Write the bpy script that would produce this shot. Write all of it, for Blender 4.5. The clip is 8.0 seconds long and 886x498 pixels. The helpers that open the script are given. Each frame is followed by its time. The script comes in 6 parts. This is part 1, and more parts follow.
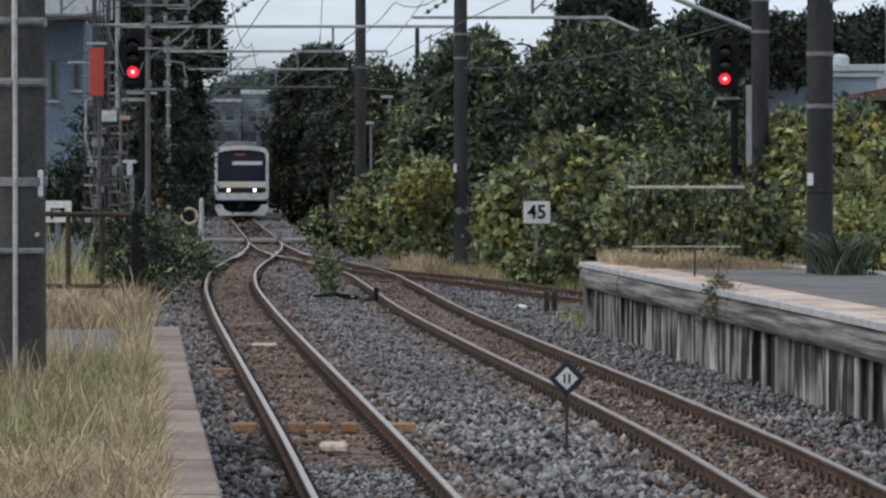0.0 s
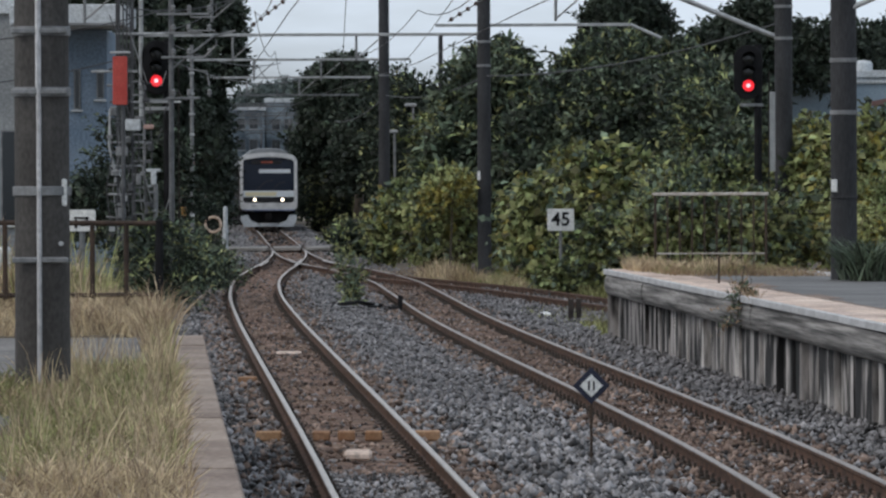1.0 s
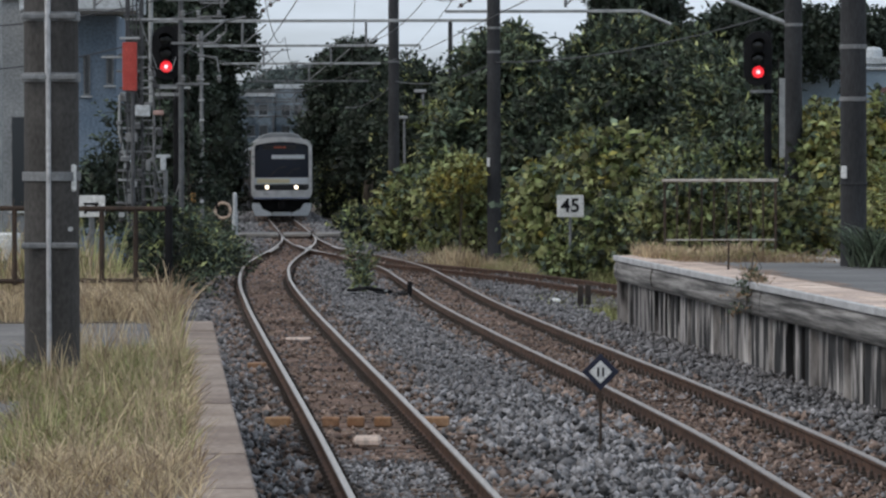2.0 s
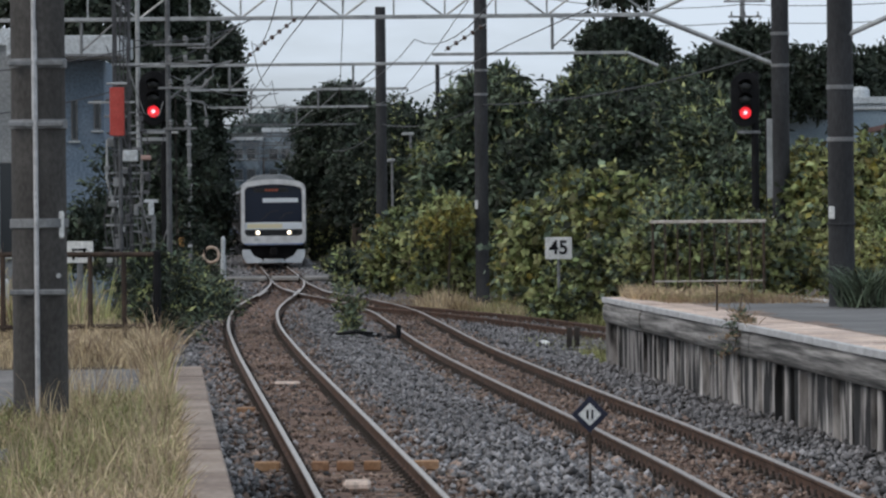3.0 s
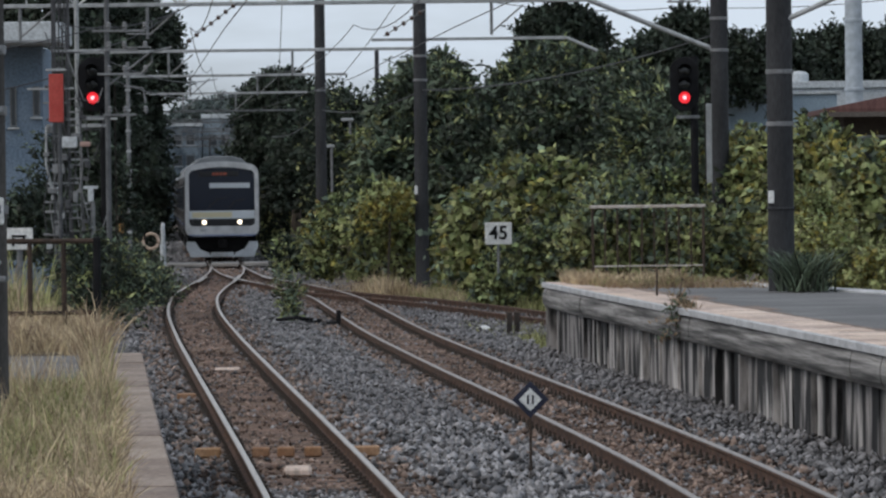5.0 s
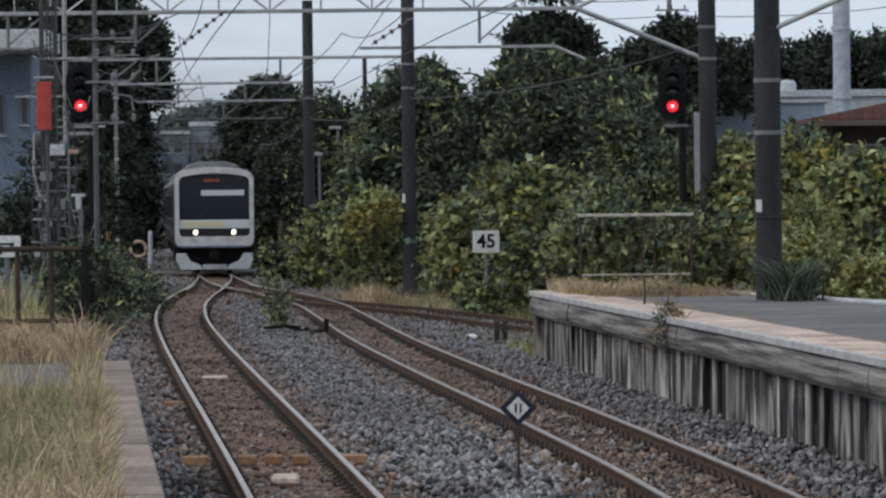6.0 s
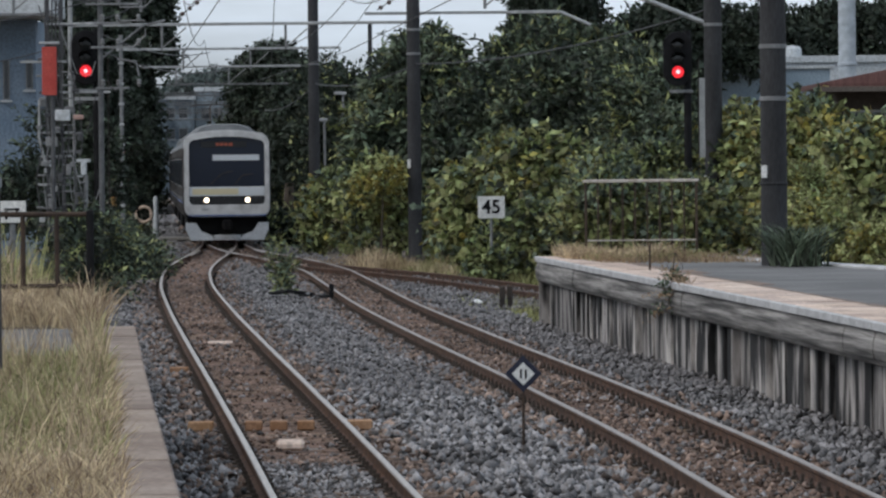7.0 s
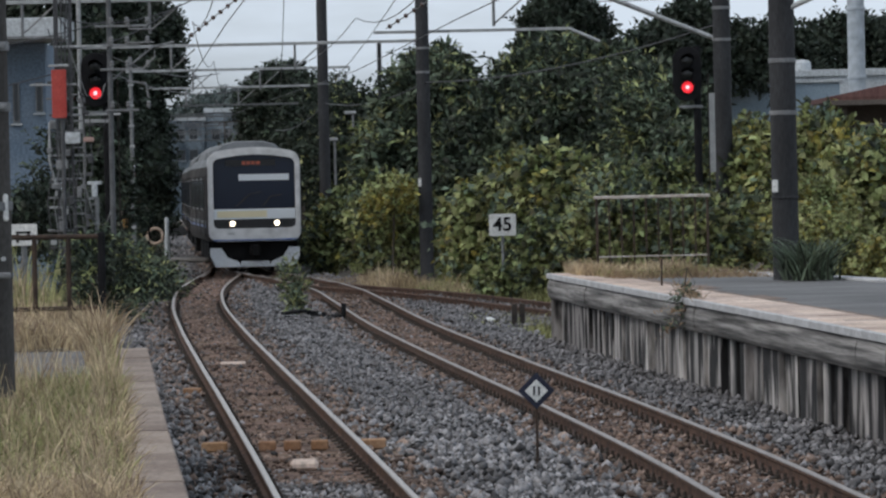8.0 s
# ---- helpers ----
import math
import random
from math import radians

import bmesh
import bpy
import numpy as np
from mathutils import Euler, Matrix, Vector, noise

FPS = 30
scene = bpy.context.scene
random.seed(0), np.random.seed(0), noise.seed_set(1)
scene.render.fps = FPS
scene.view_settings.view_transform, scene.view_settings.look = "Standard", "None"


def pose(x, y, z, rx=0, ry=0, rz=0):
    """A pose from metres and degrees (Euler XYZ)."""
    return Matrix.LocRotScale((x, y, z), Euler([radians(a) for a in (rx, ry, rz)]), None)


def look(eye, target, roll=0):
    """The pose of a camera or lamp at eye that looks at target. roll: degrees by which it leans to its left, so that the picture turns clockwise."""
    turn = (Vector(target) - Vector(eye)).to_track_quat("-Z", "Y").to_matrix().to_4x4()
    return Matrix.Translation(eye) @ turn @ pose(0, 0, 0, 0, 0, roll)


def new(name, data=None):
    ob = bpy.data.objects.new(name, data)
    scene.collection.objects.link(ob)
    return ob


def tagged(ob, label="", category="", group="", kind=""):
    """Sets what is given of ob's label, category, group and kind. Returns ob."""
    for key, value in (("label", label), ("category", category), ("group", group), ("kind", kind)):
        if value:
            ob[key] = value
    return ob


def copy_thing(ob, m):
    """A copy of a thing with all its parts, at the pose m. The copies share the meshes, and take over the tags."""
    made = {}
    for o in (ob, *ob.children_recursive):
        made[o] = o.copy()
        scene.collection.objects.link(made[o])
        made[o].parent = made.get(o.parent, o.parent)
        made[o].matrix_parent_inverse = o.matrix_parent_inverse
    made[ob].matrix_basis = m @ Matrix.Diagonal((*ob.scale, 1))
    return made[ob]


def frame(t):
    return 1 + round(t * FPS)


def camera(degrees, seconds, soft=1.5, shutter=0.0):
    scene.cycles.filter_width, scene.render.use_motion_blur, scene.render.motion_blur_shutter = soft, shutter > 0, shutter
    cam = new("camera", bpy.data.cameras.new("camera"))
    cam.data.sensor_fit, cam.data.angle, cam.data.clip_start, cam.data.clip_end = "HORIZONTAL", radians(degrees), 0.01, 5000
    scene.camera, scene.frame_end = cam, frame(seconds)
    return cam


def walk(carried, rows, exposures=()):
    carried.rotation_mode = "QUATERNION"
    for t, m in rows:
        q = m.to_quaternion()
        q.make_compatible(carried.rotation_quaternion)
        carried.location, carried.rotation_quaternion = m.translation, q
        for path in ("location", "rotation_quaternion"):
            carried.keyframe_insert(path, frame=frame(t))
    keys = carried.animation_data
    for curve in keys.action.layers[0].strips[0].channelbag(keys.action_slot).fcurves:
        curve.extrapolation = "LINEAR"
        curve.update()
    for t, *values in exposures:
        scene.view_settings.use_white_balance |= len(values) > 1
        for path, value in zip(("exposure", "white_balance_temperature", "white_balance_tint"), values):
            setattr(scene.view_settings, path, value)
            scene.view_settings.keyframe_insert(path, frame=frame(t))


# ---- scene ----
cam = camera(9.957, 8.0, soft=2.4)
EYE = 2.6  # eye height over the rail tops


def aim(h, p, r, dx, dz):
    """A pose from heading, tilt and roll in degrees, and the sway sideways and up."""
    turn = Matrix.Rotation(radians(h), 4, "Z") @ Matrix.Rotation(radians(90 + p), 4, "X") @ Matrix.Rotation(radians(r), 4, "Z")
    return Matrix.Translation((dx, 0, EYE + dz)) @ turn


walk(cam, [
    (0.0, aim(-0.000, -0.910, 0.000, -0.000, 0.000)),
    (0.1, aim(0.036, -0.889, -0.044, -0.001, -0.001)),
    (0.2, aim(0.048, -0.855, -0.088, -0.002, -0.001)),
    (0.3, aim(0.061, -0.777, -0.132, -0.003, -0.002)),
    (0.4, aim(0.112, -0.749, -0.176, -0.003, -0.003)),
    (0.5, aim(0.154, -0.717, -0.220, -0.004, -0.003)),
    (0.6, aim(0.221, -0.749, -0.217, -0.003, -0.003)),
    (0.7, aim(0.259, -0.789, -0.213, -0.002, -0.002)),
    (0.8, aim(0.298, -0.816, -0.209, -0.001, -0.001)),
    (0.9, aim(0.304, -0.844, -0.205, 0.000, -0.000)),
    (1.0, aim(0.271, -0.823, -0.201, 0.001, 0.000)),
    (1.1, aim(0.241, -0.826, -0.204, 0.001, 0.001)),
    (1.2, aim(0.197, -0.812, -0.206, 0.001, 0.002)),
    (1.3, aim(0.153, -0.793, -0.208, 0.001, 0.002)),
    (1.4, aim(0.168, -0.830, -0.210, 0.001, 0.003)),
    (1.5, aim(0.171, -0.869, -0.213, 0.001, 0.004)),
    (1.6, aim(0.251, -0.937, -0.145, 0.001, -0.001)),
    (1.7, aim(0.322, -0.982, -0.078, 0.001, -0.006)),
    (2.8, aim(0.472, -0.744, -0.512, 0.008, 0.011)),
    (2.9, aim(0.343, -0.623, -0.527, 0.007, 0.010)),
    (3.0, aim(0.248, -0.501, -0.542, 0.006, 0.009)),
    (3.1, aim(0.205, -0.431, -0.582, 0.004, 0.009)),
    (3.2, aim(0.189, -0.380, -0.622, 0.002, 0.009)),
    (3.3, aim(0.193, -0.367, -0.662, -0.001, 0.009)),
    (3.4, aim(0.184, -0.367, -0.702, -0.003, 0.009)),
    (3.5, aim(0.207, -0.385, -0.742, -0.005, 0.009)),
    (3.6, aim(0.247, -0.436, -0.766, -0.005, 0.009)),
    (3.7, aim(0.305, -0.479, -0.791, -0.005, 0.008)),
    (3.8, aim(0.325, -0.528, -0.815, -0.006, 0.008)),
    (3.9, aim(0.338, -0.565, -0.840, -0.006, 0.008)),
    (4.0, aim(0.335, -0.590, -0.864, -0.006, 0.007)),
    (4.1, aim(0.296, -0.635, -0.848, -0.004, 0.008)),
    (4.2, aim(0.228, -0.700, -0.832, -0.003, 0.008)),
    (4.3, aim(0.109, -0.760, -0.816, -0.001, 0.008)),
    (4.4, aim(-0.050, -0.768, -0.800, 0.001, 0.009)),
    (4.5, aim(-0.180, -0.763, -0.784, 0.003, 0.009)),
    (4.6, aim(-0.280, -0.765, -0.773, 0.003, 0.009)),
    (4.7, aim(-0.351, -0.722, -0.762, 0.003, 0.009)),
    (5.8, aim(-0.519, -0.640, -0.643, -0.001, 0.011)),
    (5.9, aim(-0.557, -0.629, -0.632, -0.001, 0.012)),
    (6.0, aim(-0.571, -0.581, -0.621, -0.001, 0.012)),
    (6.1, aim(-0.558, -0.569, -0.615, -0.002, 0.010)),
    (6.2, aim(-0.546, -0.580, -0.608, -0.003, 0.009)),
    (6.3, aim(-0.546, -0.597, -0.601, -0.003, 0.008)),
    (6.4, aim(-0.546, -0.634, -0.595, -0.004, 0.006)),
    (6.5, aim(-0.552, -0.649, -0.588, -0.004, 0.005)),
    (6.6, aim(-0.546, -0.685, -0.587, -0.004, 0.006)),
    (6.7, aim(-0.539, -0.750, -0.585, -0.004, 0.008)),
    (6.8, aim(-0.551, -0.835, -0.583, -0.004, 0.009)),
    (6.9, aim(-0.531, -0.914, -0.581, -0.004, 0.010)),
    (7.0, aim(-0.510, -0.968, -0.580, -0.004, 0.012)),
    (7.1, aim(-0.457, -1.031, -0.672, -0.003, 0.013)),
    (7.2, aim(-0.416, -1.069, -0.763, -0.002, 0.014)),
    (7.3, aim(-0.357, -1.062, -0.855, -0.001, 0.015)),
    (7.4, aim(-0.317, -1.030, -0.947, -0.000, 0.016)),
    (7.5, aim(-0.288, -0.947, -1.039, 0.001, 0.017)),
    (7.6, aim(-0.293, -0.892, -1.082, -0.000, 0.016)),
    (7.7, aim(-0.326, -0.845, -1.124, -0.001, 0.015)),
    (7.8, aim(-0.367, -0.792, -1.167, -0.001, 0.013)),
    (7.9, aim(-0.387, -0.757, -1.210, -0.002, 0.012)),
    (8.0, aim(-0.382, -0.761, -1.252, -0.003, 0.011)),
], [(0.0, 0.29), (0.5, 0.20), (1.5, 0.23), (2.8, 0.21), (3.0, 0.21), (3.3, -0.02), (3.5, -0.12), (4.0, 0.00), (4.5, 0.16), (6.0, 0.10), (6.5, 0.10), (7.0, 0.23), (7.5, 0.34), (8.0, 0.16)])

# ---- light ----
SUN_EL, SUN_AZ = radians(46), radians(242)
world = bpy.data.worlds.new("sky")
scene.world = world
world.use_nodes = True
wn, wl = world.node_tree.nodes, world.node_tree.links
sky = wn.new("ShaderNodeTexSky")
sky.sky_type, sky.sun_disc = "NISHITA", False
sky.sun_elevation, sky.sun_rotation = SUN_EL, SUN_AZ
sky.air_density, sky.dust_density = 1.0, 2.5
tc = wn.new("ShaderNodeTexCoord")
stretch = wn.new("ShaderNodeMapping")
stretch.inputs["Scale"].default_value = (9, 9, 42)
cloud = wn.new("ShaderNodeTexNoise")
cloud.inputs["Scale"].default_value, cloud.inputs["Detail"].default_value = 1.0, 6
ramp = wn.new("ShaderNodeValToRGB")
ramp.color_ramp.elements[0].position, ramp.color_ramp.elements[1].position = 0.30, 0.60
ramp.color_ramp.elements[0].color = (0.42, 0.42, 0.42, 1)
mixc = wn.new("ShaderNodeMix")
mixc.data_type = "RGBA"
mixc.inputs["B"].default_value = (7.5, 8.5, 9.7, 1)
wl.new(tc.outputs["Generated"], stretch.inputs["Vector"])
wl.new(stretch.outputs["Vector"], cloud.inputs["Vector"])
wl.new(cloud.outputs["Fac"], ramp.inputs["Fac"])
wl.new(ramp.outputs["Color"], mixc.inputs["Factor"])
wl.new(sky.outputs["Color"], mixc.inputs["A"])
wl.new(mixc.outputs["Result"], wn["Background"].inputs["Color"])
wn["Background"].inputs["Strength"].default_value = 0.080
sun = new("sun", bpy.data.lights.new("sun", "SUN"))
sun.data.energy, sun.data.angle, sun.data.color = 0.85, radians(30), (1.0, 0.92, 0.83)
sun.matrix_world = look((-30, -40, 60), (-30 + math.sin(SUN_AZ) * -1, -40 - math.cos(SUN_AZ), 60 - math.tan(SUN_EL)))


# ---- materials ----
def mat(name, a, b, rough=0.8, metal=0.0, coarse=2.0, fine=40.0, bump=0.25, depth=0.01, spec=0.4, vary=0.0, island=False,
        stretch=(1, 1, 1), leaf=0.0, grime=0.0, edge=(0.35, 0.65), hues=1.0):
    """Two colours mixed by a coarse noise, broken up by a fine one, with a fine relief."""
    m = bpy.data.materials.new(name)
    m.use_nodes = True
    n, l = m.node_tree.nodes, m.node_tree.links
    bsdf = n["Principled BSDF"]
    co, mp = n.new("ShaderNodeTexCoord"), n.new("ShaderNodeMapping")
    mp.inputs["Scale"].default_value = stretch
    l.new(co.outputs["Object"], mp.inputs["Vector"])
    n1, n2 = n.new("ShaderNodeTexNoise"), n.new("ShaderNodeTexNoise")
    for t, s, d in ((n1, coarse, 4), (n2, fine, 3)):
        t.inputs["Scale"].default_value, t.inputs["Detail"].default_value = s, d
        l.new(mp.outputs["Vector"], t.inputs["Vector"])
    r1 = n.new("ShaderNodeValToRGB")
    r1.color_ramp.elements[0].position, r1.color_ramp.elements[1].position = edge
    r1.color_ramp.elements[0].color, r1.color_ramp.elements[1].color = (*a, 1), (*b, 1)
    l.new(n1.outputs["Fac"], r1.inputs["Fac"])
    v = n.new("ShaderNodeMapRange")
    v.inputs["From Min"].default_value, v.inputs["From Max"].default_value = 0.25, 0.75
    v.inputs["To Min"].default_value, v.inputs["To Max"].default_value = 0.72 - grime, 1.22
    l.new(n2.outputs["Fac"], v.inputs["Value"])
    h = n.new("ShaderNodeHueSaturation")
    l.new(r1.outputs["Color"], h.inputs["Color"])
    val = v.outputs["Result"]
    if vary:
        src = n.new("ShaderNodeNewGeometry").outputs["Random Per Island"] if island else n.new("ShaderNodeObjectInfo").outputs["Random"]
        w, x = n.new("ShaderNodeMapRange"), n.new("ShaderNodeMath")
        w.inputs["To Min"].default_value, w.inputs["To Max"].default_value = 1 - vary, 1 + vary
        x.operation = "MULTIPLY"
        l.new(src, w.inputs["Value"])
        l.new(w.outputs["Result"], x.inputs[0])
        l.new(val, x.inputs[1])
        val = x.outputs["Value"]
        hue = n.new("ShaderNodeMapRange")
        hue.inputs["To Min"].default_value, hue.inputs["To Max"].default_value = 0.5 - 0.035 * vary * hues, 0.5 + 0.03 * vary * hues
        l.new(src, hue.inputs["Value"])
        l.new(hue.outputs["Result"], h.inputs["Hue"])
    l.new(val, h.inputs["Value"])
    l.new(h.outputs["Color"], bsdf.inputs["Base Color"])
    bsdf.inputs["Roughness"].default_value, bsdf.inputs["Metallic"].default_value = rough, metal
    bsdf.inputs["Specular IOR Level"].default_value = spec
    if bump:
        bp = n.new("ShaderNodeBump")
        bp.inputs["Strength"].default_value, bp.inputs["Distance"].default_value = bump, depth
        l.new(n2.outputs["Fac"], bp.inputs["Height"])
        l.new(bp.outputs["Normal"], bsdf.inputs["Normal"])
    if leaf:
        tr, mx = n.new("ShaderNodeBsdfTranslucent"), n.new("ShaderNodeMixShader")
        mx.inputs["Fac"].default_value = leaf
        l.new(h.outputs["Color"], tr.inputs["Color"])
        l.new(bsdf.outputs["BSDF"], mx.inputs[1])
        l.new(tr.outputs["BSDF"], mx.inputs[2])
        l.new(mx.outputs["Shader"], n["Material Output"].inputs["Surface"])
    return m


def plain(name, c, rough=0.5, metal=0.0, glow=0.0, spec=0.5):
    m = bpy.data.materials.new(name)
    m.use_nodes = True
    b = m.node_tree.nodes["Principled BSDF"]
    b.inputs["Base Color"].default_value = (*c, 1)
    b.inputs["Roughness"].default_value, b.inputs["Metallic"].default_value, b.inputs["Specular IOR Level"].default_value = rough, metal, spec
    if glow:
        b.inputs["Emission Color"].default_value, b.inputs["Emission Strength"].default_value = (*c, 1), glow
    return m


SOIL = mat("soil", (0.10, 0.08, 0.055), (0.16, 0.13, 0.10), 0.95, coarse=0.5, fine=25, bump=0.6, depth=0.03)
# near black: the shade in the gaps between stones is put into this colour
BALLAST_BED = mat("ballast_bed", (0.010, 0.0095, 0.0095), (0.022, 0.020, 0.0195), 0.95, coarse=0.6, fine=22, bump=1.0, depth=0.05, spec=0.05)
STONE = mat("ballast_stone", (0.148, 0.144, 0.147), (0.288, 0.280, 0.286), 0.9, coarse=0.35, fine=50, hues=0.0, vary=0.85, island=True, bump=0.4)
STONE_FAR = mat("dusty_ballast_stone", (0.150, 0.145, 0.148), (0.240, 0.232, 0.238), 0.9, coarse=0.35, fine=50, hues=0.0, vary=0.6, island=True, bump=0.4)
STONE_RUST = mat("rusty_ballast_stone", (0.130, 0.090, 0.072), (0.270, 0.200, 0.165), 0.9, coarse=0.4, fine=50, vary=0.85, hues=0.15, island=True, bump=0.4)
RUST = mat("rail_rust", (0.056, 0.031, 0.022), (0.135, 0.075, 0.050), 0.85, coarse=5, fine=60, bump=0.3, depth=0.004)
RAIL_TOP = mat("polished_rail", (0.47, 0.375, 0.31), (0.60, 0.49, 0.41), 0.30, 1.0, coarse=3, fine=30, bump=0.05, stretch=(8, 0.3, 1))
RAIL_DULL = mat("dull_rail", (0.30, 0.25, 0.215), (0.42, 0.355, 0.31), 0.42, 0.8, coarse=3, fine=30, bump=0.05, stretch=(8, 0.3, 1))
EDGE_SLAB = mat("stained_slab", (0.27, 0.205, 0.168), (0.43, 0.345, 0.285), 0.92, coarse=1.5, fine=22, bump=0.4, grime=0.2, vary=0.12)
SLEEPER = mat("weathered_sleeper", (0.095, 0.064, 0.047), (0.21, 0.15, 0.115), 0.9, coarse=3, fine=30, bump=0.5, stretch=(1, 8, 1), vary=0.35)
SLEEPER_NEW = mat("orange_timber", (0.29, 0.155, 0.080), (0.45, 0.28, 0.17), 0.85, coarse=4, fine=30, bump=0.3, vary=0.12)
IRON = mat("dark_iron", (0.035, 0.03, 0.028), (0.07, 0.055, 0.045), 0.75, 0.3, coarse=4, fine=50)
TRACK_SOIL = mat("brown_track_soil", (0.084, 0.048, 0.035), (0.255, 0.158, 0.115), 0.95, coarse=1.9, fine=16, bump=0.9, depth=0.03)
GRAVEL = mat("worn_platform_surface", (0.15, 0.14, 0.135), (0.25, 0.235, 0.22), 0.95, coarse=0.9, fine=28, bump=0.5, grime=0.2)
CONCRETE = mat("grey_concrete", (0.22, 0.205, 0.19), (0.38, 0.355, 0.33), 0.9, coarse=1.2, fine=30, bump=0.3, grime=0.15)
WALLC = mat("streaked_concrete", (0.028, 0.027, 0.028), (0.51, 0.475, 0.455), 0.92, coarse=1.7, fine=7, bump=0.3, stretch=(1.4, 1.4, 0.34), grime=0.4, vary=0.35, edge=(0.45, 0.565))
COPING = mat("streaked_coping", (0.062, 0.059, 0.057), (0.43, 0.41, 0.395), 0.9, coarse=1.7, fine=9, bump=0.4, grime=0.2, stretch=(1, 0.16, 8.0), edge=(0.34, 0.66))
PAVE = mat("pink_paving", (0.56, 0.425, 0.345), (0.73, 0.585, 0.50), 0.9, coarse=0.8, fine=20, bump=0.2, grime=0.15, vary=0.22)
ASPHALT = mat("asphalt", (0.125, 0.123, 0.124), (0.19, 0.186, 0.184), 0.9, coarse=0.7, fine=60, bump=0.4)
POLE = mat("concrete_pole", (0.030, 0.031, 0.034), (0.053, 0.054, 0.058), 0.9, coarse=2.5, fine=35, bump=0.25, stretch=(1, 1, 0.25), grime=0.15)
POLE_NEAR = mat("weathered_pole", (0.054, 0.050, 0.047), (0.088, 0.082, 0.077), 0.9, coarse=2.5, fine=35, bump=0.25, stretch=(1, 1, 0.7), grime=0.1)
GALV = mat("galvanised_steel", (0.34, 0.35, 0.355), (0.48, 0.49, 0.49), 0.55, 0.5, coarse=3, fine=30, bump=0.1)
DARK_STEEL = mat("dark_steel", (0.07, 0.072, 0.078), (0.13, 0.132, 0.138), 0.65, 0.3, coarse=3, fine=30, bump=0.1)
GALV_OLD = mat("old_galvanised_steel", (0.17, 0.175, 0.18), (0.28, 0.285, 0.29), 0.6, 0.4, coarse=3, fine=30, bump=0.1)
MAST_GREY = mat("weathered_mast_steel", (0.10, 0.103, 0.108), (0.17, 0.174, 0.18), 0.65, 0.3, coarse=3, fine=30, bump=0.1)
WIRE = plain("dark_wire", (0.06, 0.06, 0.065), 0.6)
PORCELAIN = plain("brown_porcelain", (0.10, 0.07, 0.06), 0.25)
RUSTY_PIPE = mat("rusty_pipe", (0.035, 0.024, 0.019), (0.075, 0.05, 0.036), 0.85, coarse=6, fine=60)
PAINT_RAIL = mat("chipped_paint", (0.42, 0.36, 0.31), (0.60, 0.57, 0.54), 0.7, coarse=9, fine=50)
WHITE = mat("white_enamel", (0.68, 0.68, 0.66), (0.78, 0.78, 0.76), 0.45, coarse=4, fine=30, bump=0.05)
BLACK = mat("black_paint", (0.008, 0.008, 0.009), (0.016, 0.016, 0.018), 0.75, coarse=4, fine=30, bump=0.05, spec=0.15)
NAVY = mat("navy_enamel", (0.012, 0.015, 0.035), (0.022, 0.026, 0.05), 0.5, coarse=6, fine=30, bump=0.05)
RED = mat("red_sheet", (0.42, 0.05, 0.04), (0.52, 0.085, 0.065), 0.6, coarse=3, fine=25, bump=0.1)
YELLOW = mat("yellow_paint", (0.60, 0.36, 0.04), (0.72, 0.47, 0.07), 0.6, coarse=5, fine=30)
RED_LAMP = plain("red_lamp", (0.85, 0.03, 0.045), 0.3, glow=0.9)
RED_CORE = plain("red_lamp_core", (1.0, 0.30, 0.33), 0.3, glow=2.4)
LENS = plain("dark_lens", (0.02, 0.022, 0.022), 0.15)


def leaves(name, a, b, vary=0.45, leaf=0.22, rough=0.6):
    return mat(name, a, b, rough, coarse=0.8, fine=9, bump=0.0, vary=vary, island=True, leaf=leaf, spec=0.3)


LEAF_DARK = leaves("dark_leaves", (0.026, 0.038, 0.028), (0.052, 0.067, 0.046), 0.65)
LEAF_MID = leaves("hedge_leaves", (0.060, 0.084, 0.060), (0.168, 0.205, 0.136), 0.85)
LEAF_VINE = leaves("vine_leaves", (0.178, 0.210, 0.090), (0.370, 0.370, 0.165), 0.85)
LEAF_YELLOW = leaves("yellow_leaves", (0.26, 0.24, 0.07), (0.42, 0.35, 0.10))
# paler and bluer leaves: distance haze is mixed into the colour
LEAF_FAR = leaves("hazed_far_leaves", (0.10, 0.13, 0.125), (0.16, 0.19, 0.18))
GRASS_DRY = leaves("dry_grass", (0.38, 0.285, 0.175), (0.65, 0.52, 0.36), 0.6, 0.3, 0.8)
GRASS_BROWN = leaves("brown_grass", (0.26, 0.18, 0.11), (0.40, 0.29, 0.19), 0.4, 0.25, 0.85)
GRASS_GREEN = leaves("green_grass", (0.195, 0.205, 0.080), (0.41, 0.39, 0.185), 0.65, 0.3, 0.7)
BARK = mat("bark", (0.05, 0.04, 0.03), (0.09, 0.075, 0.06), 0.95, coarse=4, fine=30, bump=0.6, stretch=(1, 1, 0.3))


